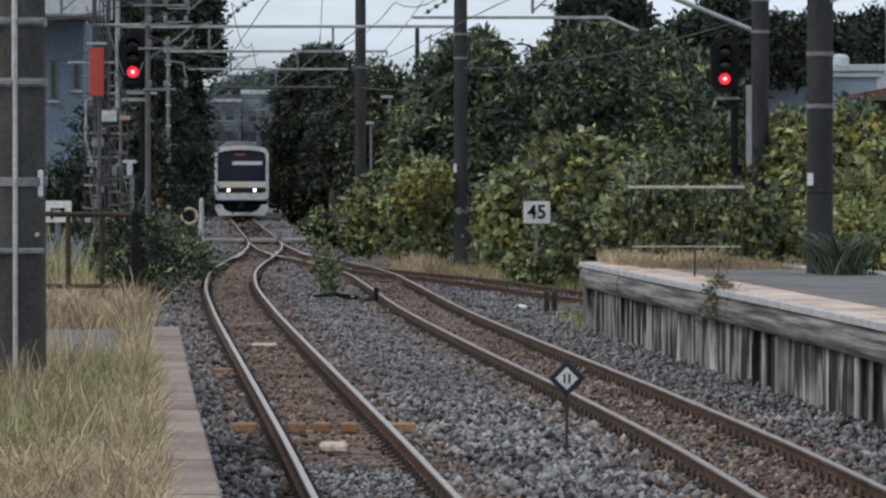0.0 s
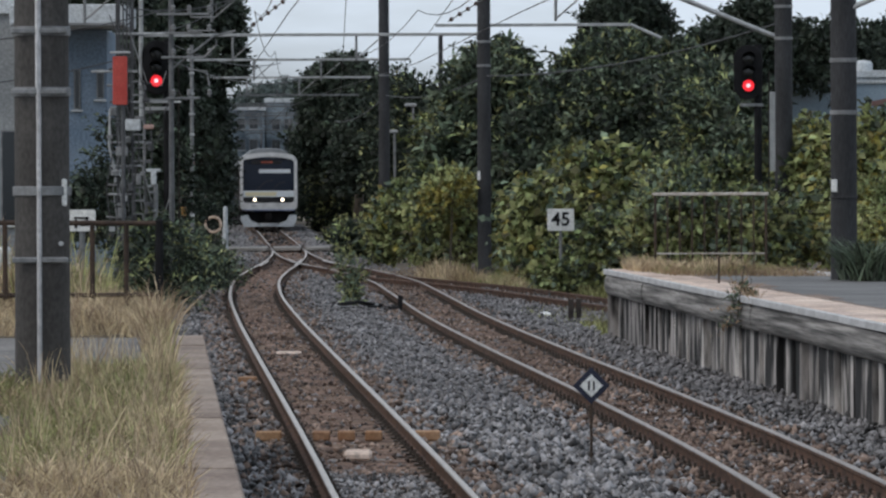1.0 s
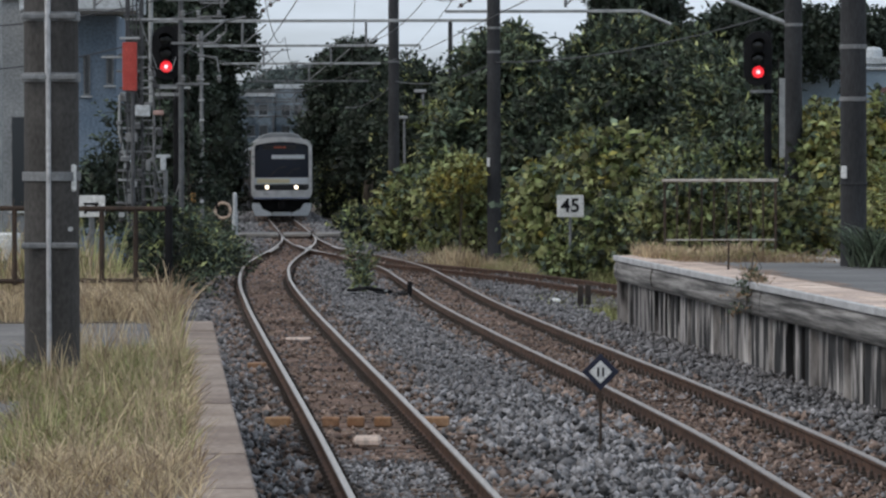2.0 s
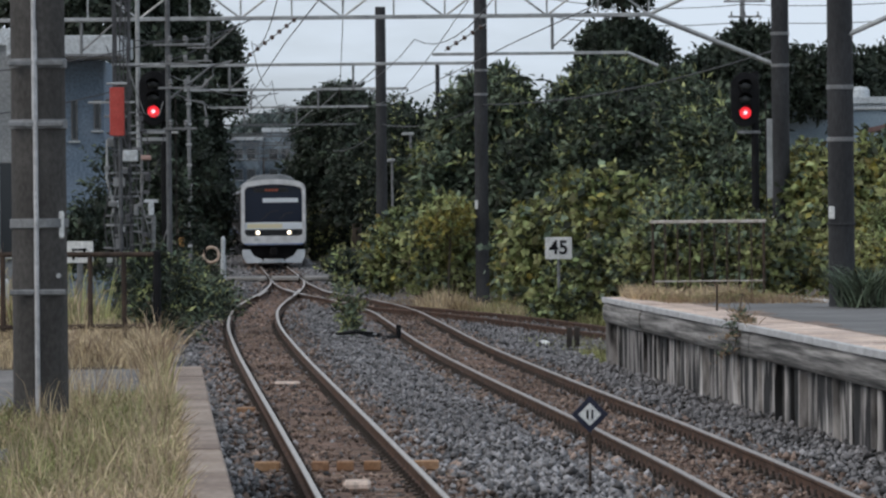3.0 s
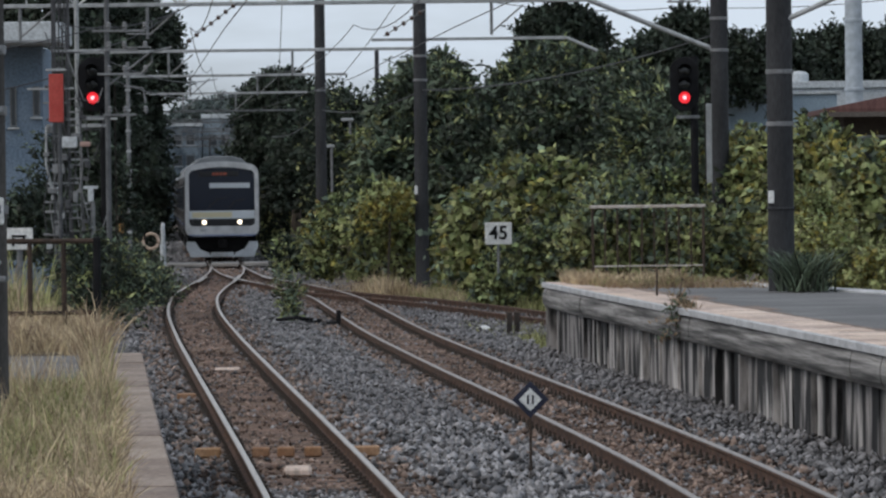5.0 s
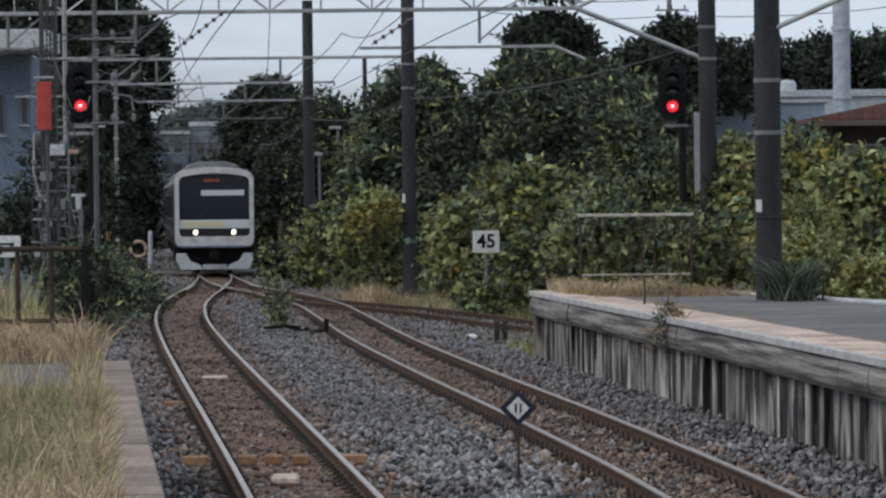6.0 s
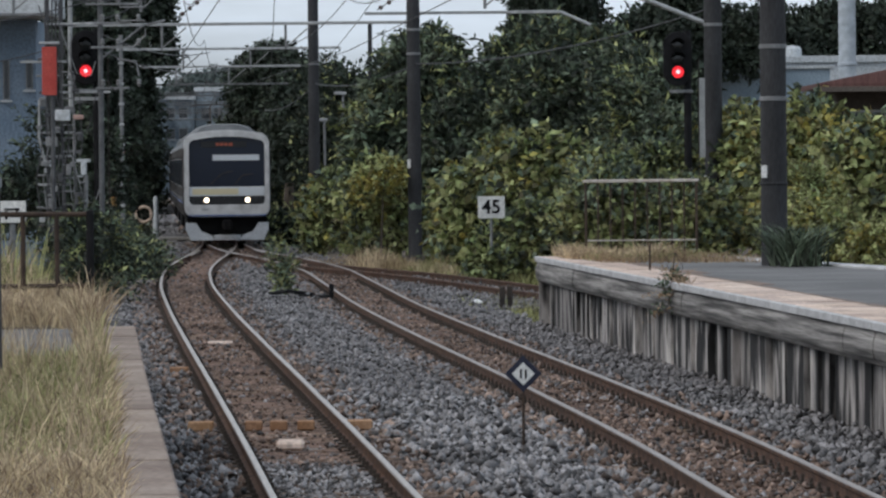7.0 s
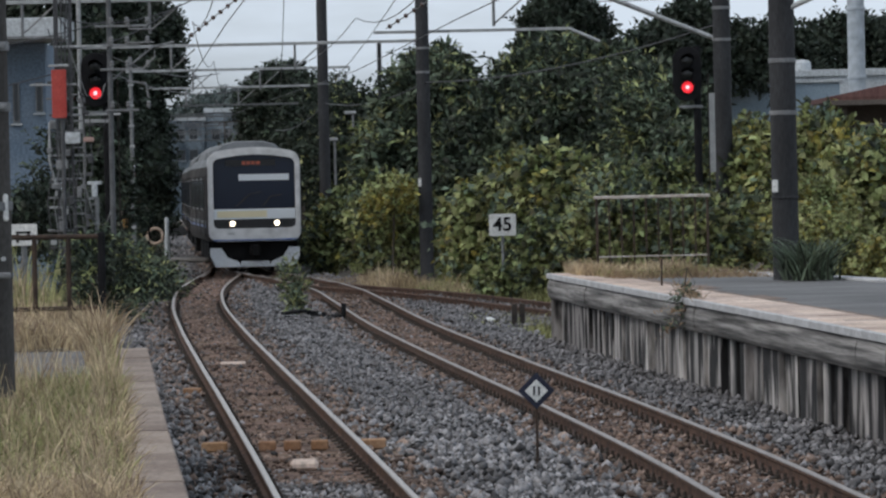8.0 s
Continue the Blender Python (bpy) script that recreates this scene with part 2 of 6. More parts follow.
# ---- mesh code ----
class Geo:
    """Collects vertices and faces (with a material slot each) of one mesh."""

    def __init__(self):
        self.v, self.f, self.s = [], [], []

    def add(self, verts, faces, slot=0):
        k = len(self.v)
        self.v += [tuple(p) for p in verts]
        self.f += [tuple(i + k for i in f) for f in faces]
        self.s += [slot] * len(faces)
        return self

    def box(self, c, s, b=0.006, rz=0.0, slot=0, tilt=0.0):
        """A box with chamfered edges."""
        hx, hy, hz = s[0] / 2, s[1] / 2, s[2] / 2
        b = min(b, hx * 0.8, hy * 0.8, hz * 0.8)
        bm = bmesh.new()
        bmesh.ops.create_cube(bm, size=1.0, matrix=Matrix.Diagonal((*s, 1)))
        if b > 0:
            bmesh.ops.bevel(bm, geom=bm.edges[:], offset=b, segments=1, affect="EDGES")
        m = Matrix.Translation(c) @ Matrix.Rotation(rz, 4, "Z") @ Matrix.Rotation(tilt, 4, "Y")
        self.add([m @ v.co for v in bm.verts], [[v.index for v in f.verts] for f in bm.faces], slot)
        bm.free()
        return self

    def cyl(self, p0, p1, r0, r1=None, n=12, slot=0, caps=True):
        r1 = r0 if r1 is None else r1
        p0, p1 = Vector(p0), Vector(p1)
        q = (p1 - p0).to_track_quat("Z", "Y")
        ring = [(math.cos(2 * math.pi * i / n), math.sin(2 * math.pi * i / n)) for i in range(n)]
        vs = [p0 + q @ Vector((c * r0, s * r0, 0)) for c, s in ring] + [p1 + q @ Vector((c * r1, s * r1, 0)) for c, s in ring]
        fs = [(i, (i + 1) % n, n + (i + 1) % n, n + i) for i in range(n)]
        if caps:
            fs += [tuple(range(n))[::-1], tuple(range(n, 2 * n))]
        return self.add(vs, fs, slot)

    def tube(self, pts, r, n=6, slot=0):
        """A bent round bar through the points."""
        pts = [Vector(p) for p in pts]
        vs = []
        for i, p in enumerate(pts):
            d = (pts[min(i + 1, len(pts) - 1)] - pts[max(i - 1, 0)]).normalized()
            u = d.cross(Vector((0, 0, 1)) if abs(d.z) < 0.95 else Vector((1, 0, 0))).normalized()
            w = d.cross(u)
            vs += [p + (u * math.cos(2 * math.pi * k / n) + w * math.sin(2 * math.pi * k / n)) * r for k in range(n)]
        fs = [(i * n + k, i * n + (k + 1) % n, (i + 1) * n + (k + 1) % n, (i + 1) * n + k) for i in range(len(pts) - 1) for k in range(n)]
        fs += [tuple(range(n))[::-1], tuple(range((len(pts) - 1) * n, len(pts) * n))]
        return self.add(vs, fs, slot)

    def prism(self, poly, y0, y1, slot=0, b=0.0):
        """A polygon in x and z, pushed from y0 back to y1, its front edge chamfered by b."""
        n = len(poly)
        cx, cz = sum(p[0] for p in poly) / n, sum(p[1] for p in poly) / n
        ext = max(max(abs(p[0] - cx), abs(p[1] - cz)) for p in poly)
        k = 1 - b / ext
        vs = [(cx + (x - cx) * k, y0, cz + (z - cz) * k) for x, z in poly]
        vs += [(x, y0 + b, z) for x, z in poly] + [(x, y1, z) for x, z in poly]
        fs = [tuple(range(n))]
        for o in (0, n):
            fs += [(o + i, o + n + i, o + n + (i + 1) % n, o + (i + 1) % n) for i in range(n)]
        fs += [tuple(range(2 * n, 3 * n))[::-1]]
        return self.add(vs, fs, slot)

    def frame_ring(self, outer, inner, y0, y1, slot=0):
        """A frame between two outlines of as many points, y0 in front and y1 behind."""
        n = len(outer)
        vs = [(x, y0, z) for x, z in outer] + [(x, y0, z) for x, z in inner] + [(x, y1, z) for x, z in outer] + [(x, y1, z) for x, z in inner]
        fs = []
        for i in range(n):
            j = (i + 1) % n
            fs += [(i, n + i, n + j, j), (2 * n + i, 2 * n + j, 3 * n + j, 3 * n + i), (i, j, 2 * n + j, 2 * n + i), (n + i, 3 * n + i, 3 * n + j, n + j)]
        return self.add(vs, fs, slot)

    def sweep(self, profile, path, slots=None, closed=True):
        """A profile (sideways, up) along a path of (x, y, z, heading slope)."""
        n = len(profile)
        vs = []
        for x, y, z, k in path:
            c = 1 / math.hypot(1, k)
            vs += [(x + u * c, y - u * k * c, z + w) for u, w in profile]
        fs, ss = [], []
        for i in range(len(path) - 1):
            for j in range(n if closed else n - 1):
                a, b = i * n + j, i * n + (j + 1) % n
                fs.append((a, b, b + n, a + n))
                ss.append(slots[j] if slots else 0)
        if closed:
            fs += [tuple(range(n))[::-1], tuple(range((len(path) - 1) * n, len(path) * n))]
            ss += [0, 0]
        k = len(self.v)
        self.v += vs
        self.f += [tuple(i + k for i in f) for f in fs]
        self.s += ss
        return self

    def lathe(self, prof, c, n=20, axis="Z", slot=0):
        vs, fs = [], []
        for r, h in prof:
            for i in range(n):
                a = 2 * math.pi * i / n
                p = (r * math.cos(a), r * math.sin(a), h) if axis == "Z" else (r * math.cos(a), h, r * math.sin(a))
                vs.append((c[0] + p[0], c[1] + p[1], c[2] + p[2]))
        for k in range(len(prof) - 1):
            fs += [(k * n + i, k * n + (i + 1) % n, (k + 1) * n + (i + 1) % n, (k + 1) * n + i) for i in range(n)]
        return self.add(vs, fs, slot)

    def mesh(self, name, mats, smooth=False):
        me = bpy.data.meshes.new(name)
        me.from_pydata(self.v, [], self.f)
        for m in mats if isinstance(mats, (list, tuple)) else [mats]:
            me.materials.append(m)
        me.polygons.foreach_set("material_index", self.s)
        bm = bmesh.new()
        bm.from_mesh(me)
        bmesh.ops.recalc_face_normals(bm, faces=bm.faces[:])
        bm.to_mesh(me)
        bm.free()
        if smooth:
            me.polygons.foreach_set("use_smooth", [True] * len(me.polygons))
        return me


def part(name, geo, material, parent=None, label="", smooth=False):
    ob = new(name, geo.mesh(name, material, smooth))
    if parent is not None:
        ob.parent = parent
    if label:
        ob["label"] = label
    return ob


def thing(name, label, category, group="", at=(0, 0, 0), rz=0.0):
    ob = new(name)
    ob.matrix_basis = pose(*at, 0, 0, rz)
    return tagged(ob, label, category, group)


def raw_mesh(name, verts, faces, material):
    """A big mesh of equal faces out of numpy arrays."""
    me = bpy.data.meshes.new(name)
    k = faces.shape[1]
    me.vertices.add(len(verts))
    me.vertices.foreach_set("co", np.asarray(verts, np.float32).ravel())
    me.loops.add(faces.size)
    me.loops.foreach_set("vertex_index", faces.astype(np.int32).ravel())
    me.polygons.add(len(faces))
    me.polygons.foreach_set("loop_start", np.arange(0, faces.size, k, dtype=np.int32))
    me.polygons.foreach_set("loop_total", np.full(len(faces), k, np.int32))
    me.update(calc_edges=True)
    for m in material if isinstance(material, (list, tuple)) else [material]:
        me.materials.append(m)
    return me


def rounded(w0, w1, h0, h1, r, n=5):
    """A rectangle from w0 to w1 and h0 to h1 with rounded corners."""
    out = []
    for cx, cz, a0 in ((w1 - r, h1 - r, 0), (w0 + r, h1 - r, 90), (w0 + r, h0 + r, 180), (w1 - r, h0 + r, 270)):
        for i in range(n + 1):
            a = radians(a0 + 90 * i / n)
            out.append((cx + r * math.cos(a), cz + r * math.sin(a)))
    return out


def unit(v):
    return v / np.maximum(np.linalg.norm(v, axis=-1, keepdims=True), 1e-9)


def wobble(p, f, seed):
    """A smooth uneven field over places."""
    a = np.sin(p[:, 0] * f + seed * 1.7 + 1.3 * np.sin(p[:, 2] * f * 0.9 + seed))
    b = np.sin(p[:, 1] * f * 1.1 + seed * 2.3 + 1.7 * np.sin(p[:, 0] * f * 0.7))
    c = np.sin(p[:, 2] * f * 1.3 + seed * 0.7 + 1.1 * np.sin(p[:, 1] * f * 1.2))
    return (a + b + c) / 3


def leaf_cloud(rng, blobs, sprigs, per, size, length, droop=0.0, width=0.5, seed=1.0, fill=0.25):
    """Sprigs of leaves that stand out of uneven rounded masses: vertices and quads."""
    blobs = np.array(blobs, float)
    area = (blobs[:, 3] * blobs[:, 5] + blobs[:, 4] * blobs[:, 5] + blobs[:, 3] * blobs[:, 4])
    pick = rng.choice(len(blobs), sprigs, p=area / area.sum())
    d = unit(rng.normal(size=(sprigs, 3)))
    d[:, 2] = np.where(d[:, 2] < -0.5, -d[:, 2], d[:, 2])
    deep = 1 - fill * rng.random(sprigs) ** 1.5
    rad = blobs[pick, 3:6]
    p = blobs[pick, :3] + d * rad * deep[:, None]
    p += d * (wobble(p, 1.6, seed) * 0.24 + wobble(p, 4.1, seed + 3) * 0.13)[:, None] * np.minimum(rad.mean(axis=1), 2.5)[:, None]
    out = unit(unit(d / rad) + 0.55 * rng.normal(size=(sprigs, 3)) + np.array([0, 0, 0.25]))
    ln = length * (0.5 + rng.random(sprigs))
    s = (np.arange(per) + 0.5) / per
    stem = p[:, None, :] + out[:, None, :] * (s[None, :, None] * ln[:, None, None])
    stem[:, :, 2] -= droop * (s[None, :] ** 2) * ln[:, None]
    base = stem.reshape(-1, 3)
    n = len(base)
    axis = unit(np.repeat(out, per, axis=0) * 0.5 + 0.9 * rng.normal(size=(n, 3)) - np.array([0, 0, droop * 0.6]))
    nrm = unit(np.repeat(unit(d / rad), per, axis=0) + np.array([0, 0, 0.6]) + 0.6 * rng.normal(size=(n, 3)))
    side = unit(np.cross(axis, nrm))
    nrm = np.cross(side, axis)
    sz = (size * (0.55 + 0.9 * rng.random(n)))[:, None]
    tip = base + axis * sz
    mid = base + axis * sz * 0.45
    v = np.stack([base, mid + side * sz * width * 0.5 + nrm * sz * 0.12, tip, mid - side * sz * width * 0.5 + nrm * sz * 0.12], axis=1).reshape(-1, 3)
    return v, np.arange(4 * n).reshape(-1, 4)


def grass_blades(rng, roots, height, lean, width):
    """Bent blades as triangles, five each."""
    n = len(roots)
    h = height[:, None]
    a = rng.random(n) * 2 * math.pi
    d = np.stack([np.cos(a), np.sin(a), np.zeros(n)], axis=1)
    b = rng.random(n) * math.pi
    sd = np.stack([np.cos(b), np.sin(b), np.zeros(n)], axis=1) * width[:, None]
    up = np.array([0, 0, 1.0])
    bend = d * (lean * (0.3 + rng.random(n)))[:, None] * h
    p0, p1, p2 = roots, roots + up * h * 0.45 + bend * 0.25, roots + up * h * 0.8 + bend * 0.65
    p3 = roots + up * h * (0.95 - 0.2 * rng.random(n)[:, None]) + bend * 1.25
    v = np.stack([p0 - sd, p0 + sd, p1 - sd * 0.8, p1 + sd * 0.8, p2 - sd * 0.5, p2 + sd * 0.5, p3], axis=1).reshape(-1, 3)
    k = (np.arange(n) * 7)[:, None, None]
    t = np.array([[0, 1, 3], [0, 3, 2], [2, 3, 5], [2, 5, 4], [4, 5, 6]])[None]
    return v, (k + t).reshape(-1, 3)


def curve_at(knots):
    """A smooth curve through (y, x) knots: x and its slope at y."""
    ys, xs = np.array([k[0] for k in knots], float), np.array([k[1] for k in knots], float)
    ms = np.gradient(xs, ys)

    def at(y):
        i = int(np.clip(np.searchsorted(ys, y) - 1, 0, len(ys) - 2))
        h = ys[i + 1] - ys[i]
        t = (y - ys[i]) / h
        if t < 0 or t > 1:
            j = 0 if t < 0 else len(ys) - 1
            return xs[j] + ms[j] * (y - ys[j]), ms[j]
        a, b, c, e = 2 * t**3 - 3 * t**2 + 1, t**3 - 2 * t**2 + t, -2 * t**3 + 3 * t**2, t**3 - t**2
        x = a * xs[i] + b * h * ms[i] + c * xs[i + 1] + e * h * ms[i + 1]
        da, db, dc, de = 6 * t**2 - 6 * t, 3 * t**2 - 4 * t + 1, -6 * t**2 + 6 * t, 3 * t**2 - 2 * t
        return x, (da * xs[i] + dc * xs[i + 1]) / h + db * ms[i] + de * ms[i + 1]

    return at


STEM = [(190, -6.78), (203, -7.43), (235, -9.03), (273.7, -10.97), (340, -14.3), (420, -18.3)]
TRACK_A = curve_at([(-60, 5.5), (20, 0.78), (40, -0.436), (46.6, -0.82), (58.2, -1.52), (77.5, -2.70), (92.9, -3.62), (115.8, -4.83), (128.6, -5.30), (140, -5.50), (154, -5.62), (171, -5.98)] + STEM)
TRACK_B = curve_at([(-60, 6.8), (20, 3.95), (40, 3.10), (46.6, 2.80), (58.2, 2.12), (77.5, 0.85), (92.9, -0.10), (115.8, -1.25), (125.5, -1.75), (142.7, -3.28), (154, -4.62), (162, -5.26), (172, -5.88)] + STEM)
TRACK_C = curve_at([(-60, 15.5), (20, 12.6), (40, 11.0), (70, 7.9), (90, 5.05), (100, 3.60), (107.1, 2.47), (112.5, 1.70), (121.9, 0.10), (129.3, -1.55), (136, -2.70), (146, -3.55)])


# ---- ground, ballast, tracks ----
rng = np.random.default_rng(7)
g = Geo()
gx = [-4000, -600, -120, -60, -30] + [x * 1.0 for x in range(-20, 31, 2)] + [45, 80, 160, 600, 4000]
gy = [-600, -100, -30, 0] + list(range(10, 330, 6)) + [360, 430, 550, 800, 1500, 4500]
gv = [(x, y, -0.36 + (0.05 * noise.noise((x * 0.3, y * 0.2, 0)) if abs(x) < 40 and y < 400 else 0)) for y in gy for x in gx]
nx = len(gx)
g.add(gv, [(j * nx + i, j * nx + i + 1, (j + 1) * nx + i + 1, (j + 1) * nx + i) for j in range(len(gy) - 1) for i in range(nx - 1)])
tagged(part("ground", g, SOIL, smooth=True), "brown trampled soil beside the railway tracks", "ground", kind="structure")


def bed_left(y):
    return TRACK_A(y)[0] - (1.6 if y < 52 else 2.0)


def bed_right(y):
    main = TRACK_B(y)[0] + (2.2 if y < 95 else 2.1 + 0.02 * (y - 95) if y < 120 else 2.6 if y < 150 else 2.2)
    return max(main, TRACK_C(y)[0] + 0.85) if 97 < y < 138 else main


# bed under the stones, its blackened colour standing for shade in the gaps
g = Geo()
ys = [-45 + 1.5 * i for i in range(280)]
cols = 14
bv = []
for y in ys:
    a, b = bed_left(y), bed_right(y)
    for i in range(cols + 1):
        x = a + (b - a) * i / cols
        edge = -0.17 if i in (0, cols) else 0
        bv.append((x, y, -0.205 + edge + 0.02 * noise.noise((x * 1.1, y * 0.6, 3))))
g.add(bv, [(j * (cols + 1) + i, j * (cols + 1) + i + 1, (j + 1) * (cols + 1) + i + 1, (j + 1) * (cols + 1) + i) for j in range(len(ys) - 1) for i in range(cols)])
tagged(part("ballast_bed", g, BALLAST_BED, smooth=True), "crushed-stone ballast bed, coloured near black as shade between the stones", "ballast", kind="structure")


def stones(y0, y1, per_m2, r0, r1):
    n = int((y1 - y0) * 8.5 * per_m2)
    y = y0 + (y1 - y0) * rng.random(n)
    a, b = np.interp(y, ys, [bed_left(v) for v in ys]), np.interp(y, ys, [bed_right(v) for v in ys])
    keep = rng.random(n) < (b - a) / 8.5
    y, a, b = y[keep], a[keep], b[keep]
    x = a + (b - a) * rng.random(len(y))
    ta, tb = np.interp(y, ys, [TRACK_A(v)[0] for v in ys]), np.interp(y, ys, [TRACK_B(v)[0] for v in ys])
    da, db = np.abs(x - ta), np.abs(x - tb)
    near = np.minimum(da, db)
    r = r0 + (r1 - r0) * rng.random(len(y)) ** 1.5
    under_rail = np.abs(near - 0.566) < 0.13
    z = np.where(near < 0.5, -0.158, np.where(near < 1.05, -0.19, -0.185)) + np.where(near < 0.5, 0.012, 0.030) * rng.normal(size=len(y)) + 0.03 * wobble(np.stack([x, y, x * 0], 1), 1.1, 2.0)
    z = np.where(under_rail, -0.25, z)
    between = (x > ta + 1.2) & (x < tb - 1.2)
    z = np.where(between, z + 0.03, z)
    inside = near < 0.5
    drop = ~inside & ~(under_rail & (rng.random(len(y)) < 0.5)) | (rng.random(len(y)) < np.where((da < 0.5) & (y < 47.5), 1.0, np.where(da < 0.5, np.where(np.abs(y - 52.9) < 0.3, 0.0, 0.24), 0.5)))
    r = np.where(inside, r * 0.68, r)
    x, y, z, r, near = x[drop], y[drop], z[drop], r[drop], near[drop]
    bare = (np.abs(x - np.interp(y, ys, [TRACK_A(v)[0] for v in ys])) < 0.5) & (y < 47.0)
    return np.stack([x, y, z], 1), r, ~bare & (near < 1.0 + 0.35 * rng.normal(size=len(y))) & (rng.random(len(y)) < 0.8) & (near < 1.25)


def stone_mesh(name, c, r, material):
    n = len(c)
    o = np.array([[1, 0, 0], [-1, 0, 0], [0, 1, 0], [0, -1, 0], [0, 0, 1], [0, 0, -1]], float)
    o = o[None] * (0.65 + 0.6 * rng.random((n, 6, 1))) + 0.28 * rng.normal(size=(n, 6, 3))
    v = c[:, None, :] + o * (r[:, None] * np.array([1.1, 1.1, 1.0]))[:, None, :]
    f = np.array([[0, 2, 4], [2, 1, 4], [1, 3, 4], [3, 0, 4], [2, 0, 5], [1, 2, 5], [3, 1, 5], [0, 3, 5]])
    f = (np.arange(n) * 6)[:, None, None] + f[None]
    return new(name, raw_mesh(name, v.reshape(-1, 3), f.reshape(-1, 3), material))


lots = [stones(37, 56, 215, 0.018, 0.056), stones(56, 80, 190, 0.018, 0.050), stones(80, 125, 120, 0.024, 0.050), stones(125, 205, 40, 0.035, 0.065), stones(205, 285, 16, 0.05, 0.10)]
sc, sr, rusty = (np.concatenate([l[i] for l in lots]) for i in range(3))
near_lot = sc[:, 1] < 60
tagged(stone_mesh("ballast_stones", sc[~rusty & near_lot], sr[~rusty & near_lot], STONE), "grey angular ballast stones between the tracks", "ballast", kind="stuff")
tagged(stone_mesh("ballast_stones", sc[~rusty & ~near_lot], sr[~rusty & ~near_lot], STONE_FAR), "dusty grey ballast stones towards the turnout", "ballast", kind="stuff")
tagged(stone_mesh("rusty_ballast_stones", sc[rusty], sr[rusty], STONE_RUST), "rust-brown ballast stones around the rails", "ballast", kind="stuff")

for at in (TRACK_A, TRACK_B):
    g = Geo()
    tv = []
    for y in ys[61 if at is TRACK_A else 20:170]:
        x, k = at(y)
        tv += [(x + u, y, -0.163 + 0.022 * noise.noise((x * 3 + u * 4, y * 1.5, 9)) - (0.09 if abs(u) > 0.45 else 0)) for u in (-0.54, -0.43, -0.23, 0.0, 0.23, 0.43, 0.54)]
    g.add(tv, [(7 * j + i, 7 * j + i + 1, 7 * j + 8 + i, 7 * j + 7 + i) for j in range(len(tv) // 7 - 1) for i in range(6)])
    tagged(part("track_soil", g, TRACK_SOIL, smooth=True), "brown packed soil and dust between the rails", "soil", kind="structure")

HEAD = [(-0.0325, -0.012), (-0.027, -0.002), (0.027, -0.002), (0.0325, -0.012), (0.0325, -0.04), (0.009, -0.055), (0.009, -0.125),
        (0.0635, -0.14), (0.0635, -0.153), (-0.0635, -0.153), (-0.0635, -0.14), (-0.009, -0.125), (-0.009, -0.055), (-0.0325, -0.04)]
HEAD_SLOTS = [1, 1, 1] + [0] * 11


def rail_line(at, off, y0, y1, step=1.2):
    n = int((y1 - y0) / step)
    out = []
    for i in range(n + 1):
        y = y0 + (y1 - y0) * i / n
        x, k = at(y)
        c = 1 / math.hypot(1, k)
        out.append((x + off * c, y - off * k * c, 0.0, k))
    return out


def sleeper_mesh(material, length=2.1):
    return Geo().box((0, 0, -0.223), (length, 0.2, 0.14), 0.012).mesh("sleeper", material)


def plate_mesh():
    g = Geo()
    g.box((0, 0, -0.148), (0.30, 0.15, 0.018), 0.003)
    for o in (-0.085, 0.085):
        g.box((o, 0, -0.132), (0.045, 0.085, 0.034), 0.006)
        g.cyl((o, 0, -0.12), (o, 0, -0.075), 0.018, 0.015, 6)
    return g.mesh("fastening", IRON)


def railway_track(label, at, y0, y1, top, gap, new_at=(), sleeper_from=36, sleeper_to=120, shade=SLEEPER):
    t = thing("railway_track", label, "railway track", "railway tracks")
    for off in (-0.566, 0.566):
        part("rail", Geo().sweep(HEAD, rail_line(at, off, y0, y1), HEAD_SLOTS), [RUST, top], t, "rust-brown steel rail with a worn running surface")
    wood, plates = sleeper_mesh(shade), plate_mesh()
    fresh = sleeper_mesh(SLEEPER_NEW)
    y, i = sleeper_from, 0
    while y < sleeper_to:
        x, k = at(y)
        isnew = any(abs(y - q) < gap / 2 for q in new_at)
        s = new("sleeper", fresh if isnew else wood)
        s.parent = t
        s.matrix_basis = pose(x + random.uniform(-0.04, 0.04), y, 0.006 if isnew else random.uniform(-0.012, 0.001), 0, 0, -math.degrees(k) + random.uniform(-0.6, 0.6))
        for off in (-0.566, 0.566):
            p = new("fastening", plates)
            p.parent = t
            p.matrix_basis = pose(x + off, y - off * k, 0, 0, 0, -math.degrees(k))
        y += gap
    return t


track_a = railway_track("railway track with shiny worn rails and old wooden sleepers", TRACK_A, -45, 190, RAIL_TOP, 0.62, ())
track_b = railway_track("railway track with dull brown rails beside the platform", TRACK_B, -45, 420, RAIL_DULL, 0.565)
track_c = railway_track("rusty siding track branching off towards the platform's far side", TRACK_C, 30, 144, RUST, 0.6, sleeper_from=84, sleeper_to=142)

# frog and guard rails of the turnout
frog = thing("turnout_frog", "rust-brown steel frog and check rails of a turnout", "rail turnout")
for at, off, a, b in ((TRACK_A, 0.50, 150, 160), (TRACK_B, -0.50, 150, 160), (TRACK_A, -0.48, 148, 158), (TRACK_B, 0.48, 148, 158)):
    part("check_rail", Geo().sweep(HEAD, rail_line(at, off, a, b), HEAD_SLOTS), [RUST, RAIL_TOP], frog)

# ---- platforms ----
DECK = mat("pale_deck", (0.42, 0.42, 0.43), (0.56, 0.56, 0.57), 0.85, coarse=2, fine=20)
PLAT = 1.0


def edge_left(y):
    x, k = TRACK_A(y)
    return x - 1.56


def edge_right(y):
    x, k = TRACK_B(y)
    return x + 2.07


